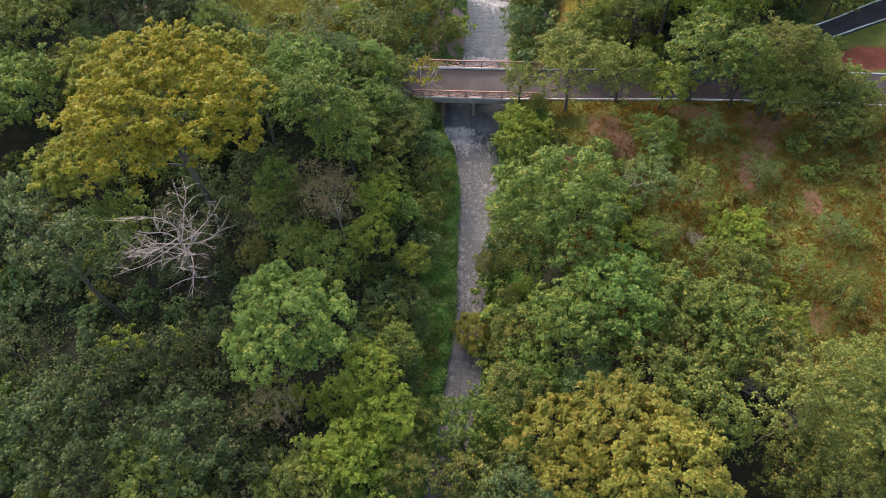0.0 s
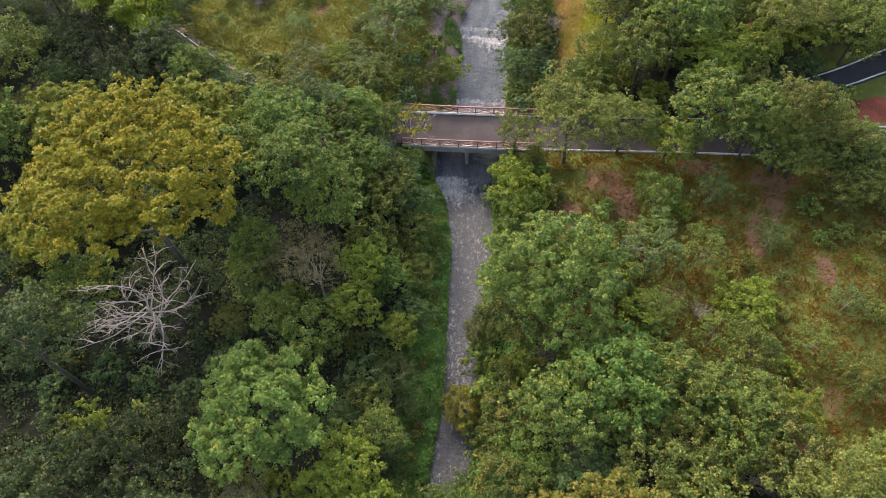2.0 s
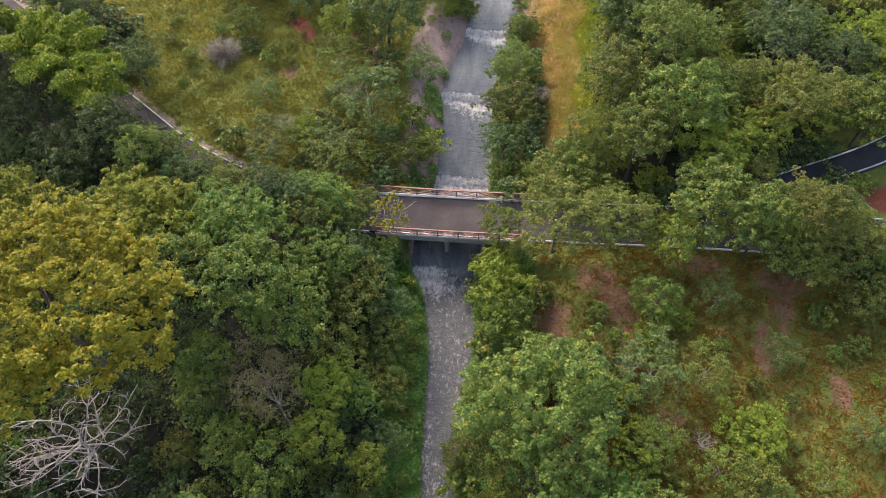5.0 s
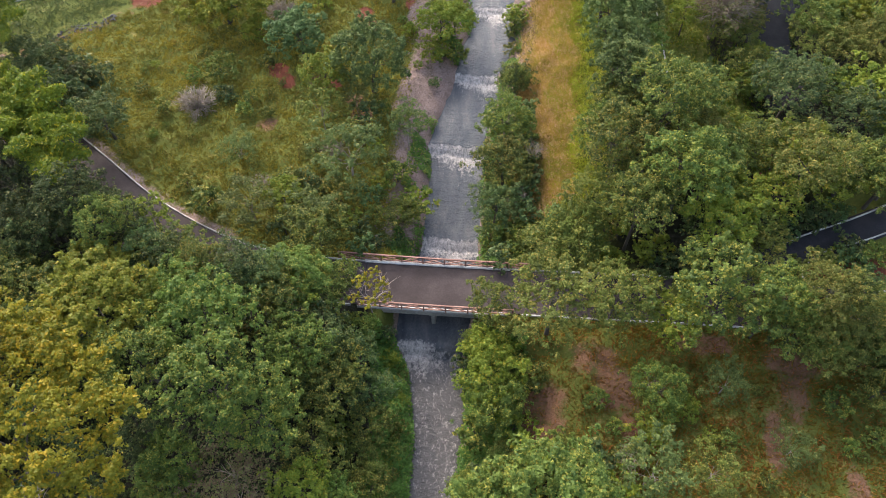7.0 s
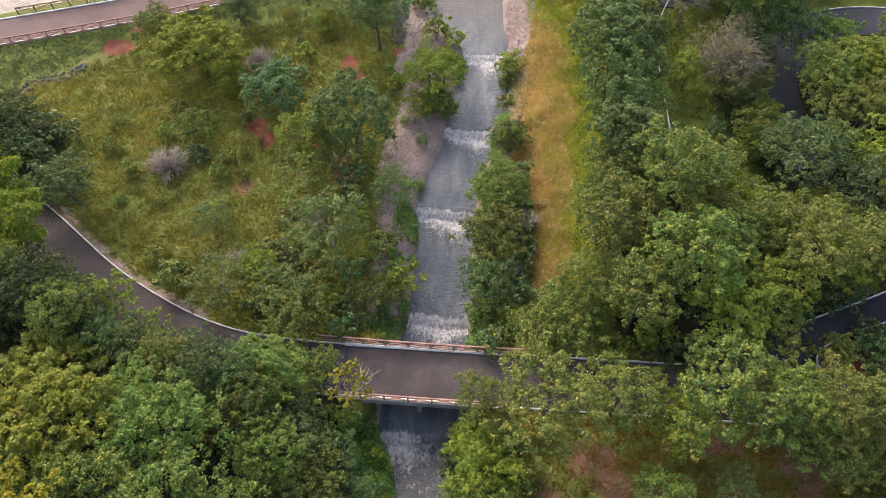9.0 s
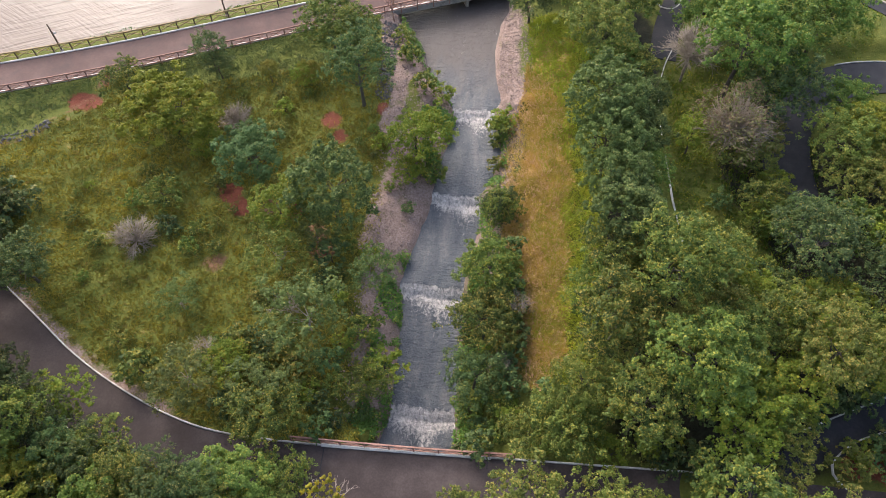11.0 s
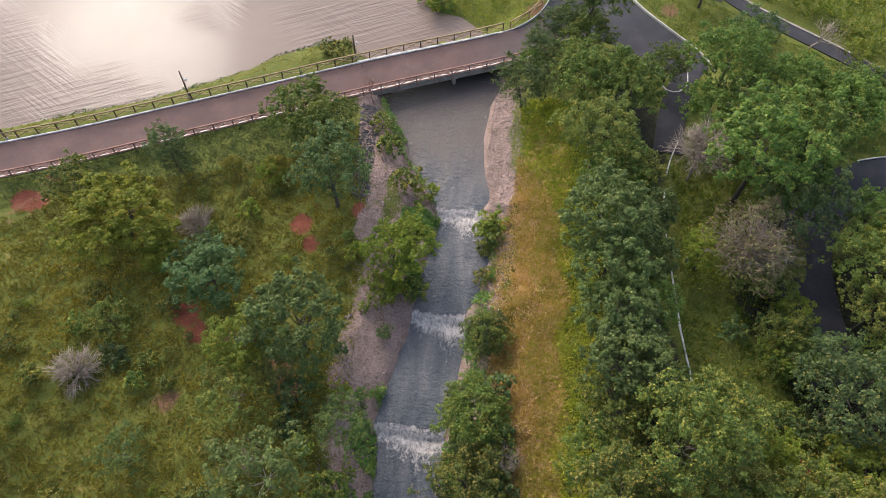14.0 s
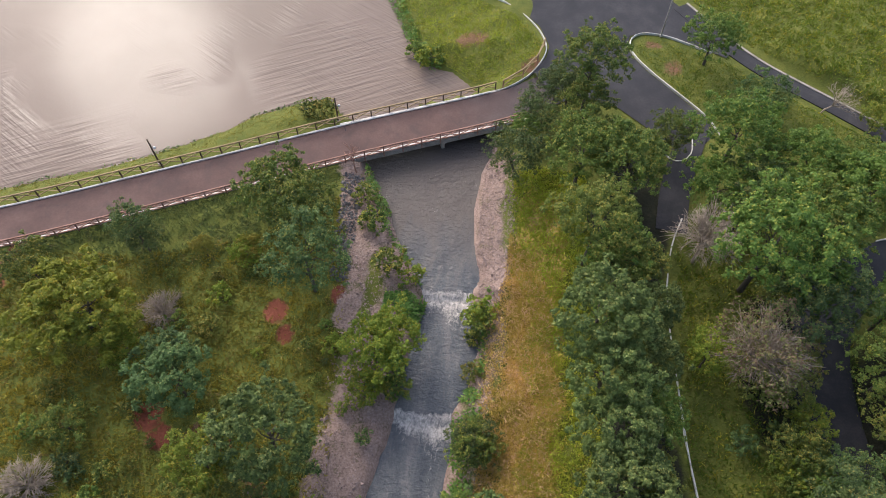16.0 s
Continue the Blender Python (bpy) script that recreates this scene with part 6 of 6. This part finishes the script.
creeper("bank_weeds", "green low plants below the weir", [(-9.5, 92), (-5.6, 92), (-4.9, 103.6), (-9, 103.6)], 9000, 0.3, "ivy", 18, 0.7, 0.0)
stones("gravel_bank", "pinkish gravel and stones on the stream bank", [(-12.5, 66), (-8, 66), (-8.6, 82), (-7, 94), (-6.5, 104), (-13, 118), (-16, 117), (-13, 100), (-12.5, 80)], 8000, 0.06, STONE, 15)
stones("gravel_bar", "bare pinkish stone bank beside the stream", [(-0.9, 84), (0.9, 84), (1.4, 103), (3.0, 105), (2.6, 121), (-0.8, 121), (-1.0, 110), (0.2, 98)], 6000, 0.055, STONE, 16)
stones("rubble", "dark broken stones along a worn dirt track", [(-57, 87.6), (-52.4, 92.4), (-49.6, 94.6), (-50.2, 96.0), (-53.4, 93.6), (-58, 89)], 700, 0.13, SLATE, 37, 0.08)
stones("rubble", "dark broken rubble on the bank", [(-14.6, 103), (-12.8, 103), (-13.4, 116), (-15.6, 116)], 1000, 0.10, SLATE, 17, 0.1)


# ---- leafless trees, brush and bamboo ----
DEAD = curling_crown(9, 5.0, 17, PALE_BARK)
BRUSH = twiggy(5, 0.9, 5, 0.8, 0.35, 8, GREY_TWIG, 0.07)
BRUSH_TWO = twiggy(8, 1.5, 5, 0.75, 0.4, 7, GREY_TWIG, 0.09)
top = thing("dead_tree", "tall pale leafless dead tree with many curling limbs", "dead tree", "leafless trees and brush")
top.matrix_world = pose(-31.0, 33.5, float(land(-31.0, 33.5)), 0, 0, 40)
v, f = tube([(-0.5, 0.2, -0.6), (-0.35, 0.1, 2.5), (0.1, -0.1, 4.2), (0, 0, 6.4)], [0.2, 0.17, 0.15, 0.13], 8)
piece("trunk", mesh_of("trunk", v, f, PALE_BARK, True), top)
piece("bare_crown", DEAD, top, m=Matrix.Translation((0, 0, 6.6)) @ Matrix.Diagonal((1.28, 1.28, 1.15, 1)))
DOME = brush_dome(15, 2.0, 130, GREY_TWIG, 1.1)
bare_tree("brush", "grey leafless brushwood bush in the grass", -35.0, 81.6, DOME, 1.3, 60)
bare_tree("brush", "grey-brown leafless brushwood on the hillside", -29.2, 98.0, DOME, 1.15, 200)
DRY = [brush_dome(41, 3.2, 140, PINK_TWIG, 1.35), brush_dome(27, 3.0, 170, GREY_TWIG, 1.25)]
for i, (x, y, size, label) in enumerate(((22.6, 97.0, 1.2, "grey-brown withered tree with a round crown of fine twigs"), (19.5, 108.0, 1.2, "leafless grey tree with fine open twigs"))):
    top = thing("withered_tree", label, "tree", "withered trees")
    top.matrix_world = pose(x, y, float(land(x, y)), 0, 0, 70 * i) @ Matrix.Diagonal((size, size, size, 1))
    v, f = tube([(0, 0, -0.6), (0.05, 0.03, 1.8), (0, 0, 4.2)], [0.15, 0.13, 0.1], 7)
    piece("trunk", mesh_of("trunk", v, f, PINK_TWIG, True), top)
    piece("bare_crown", DRY[i], top, m=Matrix.Translation((0, 0, 3.2 - 0.4 * i)))
    if i == 0:
        piece("crown", KINDS["brown"][0]["crown"], top, "thin brown dry leaves", Matrix.Translation((0, 0, 4.4)) @ Matrix.Diagonal((0.86, 0.86, 0.78, 1)))
for x, y, size, turn in ((3.2, 77.5, 1.5, 10), (1.6, 72.4, 1.4, 120), (0.6, 83.0, 1.2, 220), (-17.5, 75.5, 1.6, 60), (-24.5, 70.5, 1.3, 160), (14.5, 52.8, 1.3, 30), (12.0, 46.0, 1.4, 280)):
    bare_tree("brush", "pale bare branches rising out of green shrubs", x, y, BRUSH, size, turn)
bare_tree("dead_tree", "fallen pale dead branches lying over bushes", 19.2, 25.2, BRUSH_TWO, 1.35, 95, 52)
bare_tree("dead_tree", "leaning pale dead branches above bushes", 22.3, 21.4, BRUSH_TWO, 1.2, 110, 55)
bare_tree("dead_tree", "leaning pale dead snag at the lane", 34.8, 128.5, BRUSH_TWO, 1.25, 80, 40)
bare_tree("brush", "thin pale leafless shrub in the field", 18.2, 40.2, BRUSH, 1.1, 20)
BAMBOO = [bamboo_kind(4, 10), bamboo_kind(6, 9)]
for i, (x, y, turn, size) in enumerate(((-44.6, 67.6, 0, 1.2), (-47.6, 69.4, 20, 1.26), (-51.6, 71.8, -15, 1.22), (-58.5, 86.5, 10, 1.0))):
    top = thing("bamboo_clump", "arching bamboo clump with bright yellow-green plumes", "bamboo", "bamboo clumps")
    top.matrix_world = pose(x, y, float(land(x, y)), 0, 0, turn) @ Matrix.Diagonal((size, size, size, 1))
    piece("cane_clump", BAMBOO[i % 2][0], top)
    piece("foliage", BAMBOO[i % 2][1], top)


# ---- weirs ----
for crest, level in WEIRS:
    xl, xr = float(interp(crest, RIVER_LEFT)), float(interp(crest, RIVER_RIGHT))
    top = thing("weir", "low concrete weir sill across the stream", "weir", "weirs")
    top.location = ((xl + xr) / 2, crest + 0.32, level - 0.03)
    piece("sill", box_mesh("sill", xr - xl + 2.2, 0.55, 1.2, CONCRETE, 0.05), top, m=Matrix.Translation((0, 0, -0.72)))
    for s in (-1, 1):
        piece("cheek", box_mesh("cheek", 0.7, 0.9, 1.1, CONCRETE, 0.06), top, m=Matrix.Translation((s * ((xr - xl) / 2 + 0.65), 0, -0.25)))


fill(["shrub", "scrub"], [(-13, 66), (-9, 66), (-9.5, 82), (-8, 92), (-13, 96), (-15, 112), (-17, 112), (-14, 90)], (0.3, 0.7), 80, 0.9, 1.0, 0.5)
# a thin sapling in front of the lower bridge, trunks at the lake bridge, and a tall street pole
top = thing("sapling", "thin sapling with pale branches and yellow-green leaf tufts beside the bridge", "tree")
top.location = (-10.9, 58.0, float(land(-10.9, 58.0)))
piece("bare_crown", twiggy(31, 2.5, 3, 0.62, 0.25, 5, PALE_BARK, 0.085), top)
tuft, _ = crown_mesh("leaf_tuft", 0.75, 0.6, 10, 170, 0.22, 0.5, LEAF["yellow"], 33, 0.3)
for a, b, c, s in ((0.9, 0.5, 4.6, 1.0), (-0.8, 0.9, 4.4, 0.9), (0.3, -0.9, 4.0, 0.9), (0.2, 1.5, 5.0, 0.8), (-1.2, -0.4, 3.6, 0.7), (1.6, -0.2, 3.8, 0.7)):
    piece("leaf_tuft", tuft, top, m=Matrix.Translation((a, b, c)) @ Matrix.Diagonal((s, s, s, 1)))
TRUNKS = twiggy(12, 1.6, 3, 0.35, 0.6, 6, RAIL, 0.09)
bare_tree("sapling", "bundle of slim reddish trunks leaning at the bridge", -14.3, 116.4, TRUNKS, 1.0, 20, -12)
pole = thing("street_pole", "tall slim grey street pole on the grass island", "pole")
pole.location = (18.3, 139.6, float(land(18.3, 139.6)))
v, f = tube([(0, 0, -0.5), (0, 0, 4), (0, 0, 9)], [0.10, 0.085, 0.06], 8)
piece("shaft", mesh_of("shaft", v, f, CONCRETE, True), pole)
v, f = tube([(0, 0, 8.8), (0.6, 0.2, 9.2), (1.6, 0.5, 9.3)], [0.04, 0.035, 0.03], 6)
piece("arm", mesh_of("arm", v, f, CONCRETE, True), pole)
piece("lamp_head", box_mesh("lamp_head", 0.6, 0.22, 0.12, CONCRETE, 0.03), pole, m=Matrix.Translation((1.8, 0.55, 9.28)))
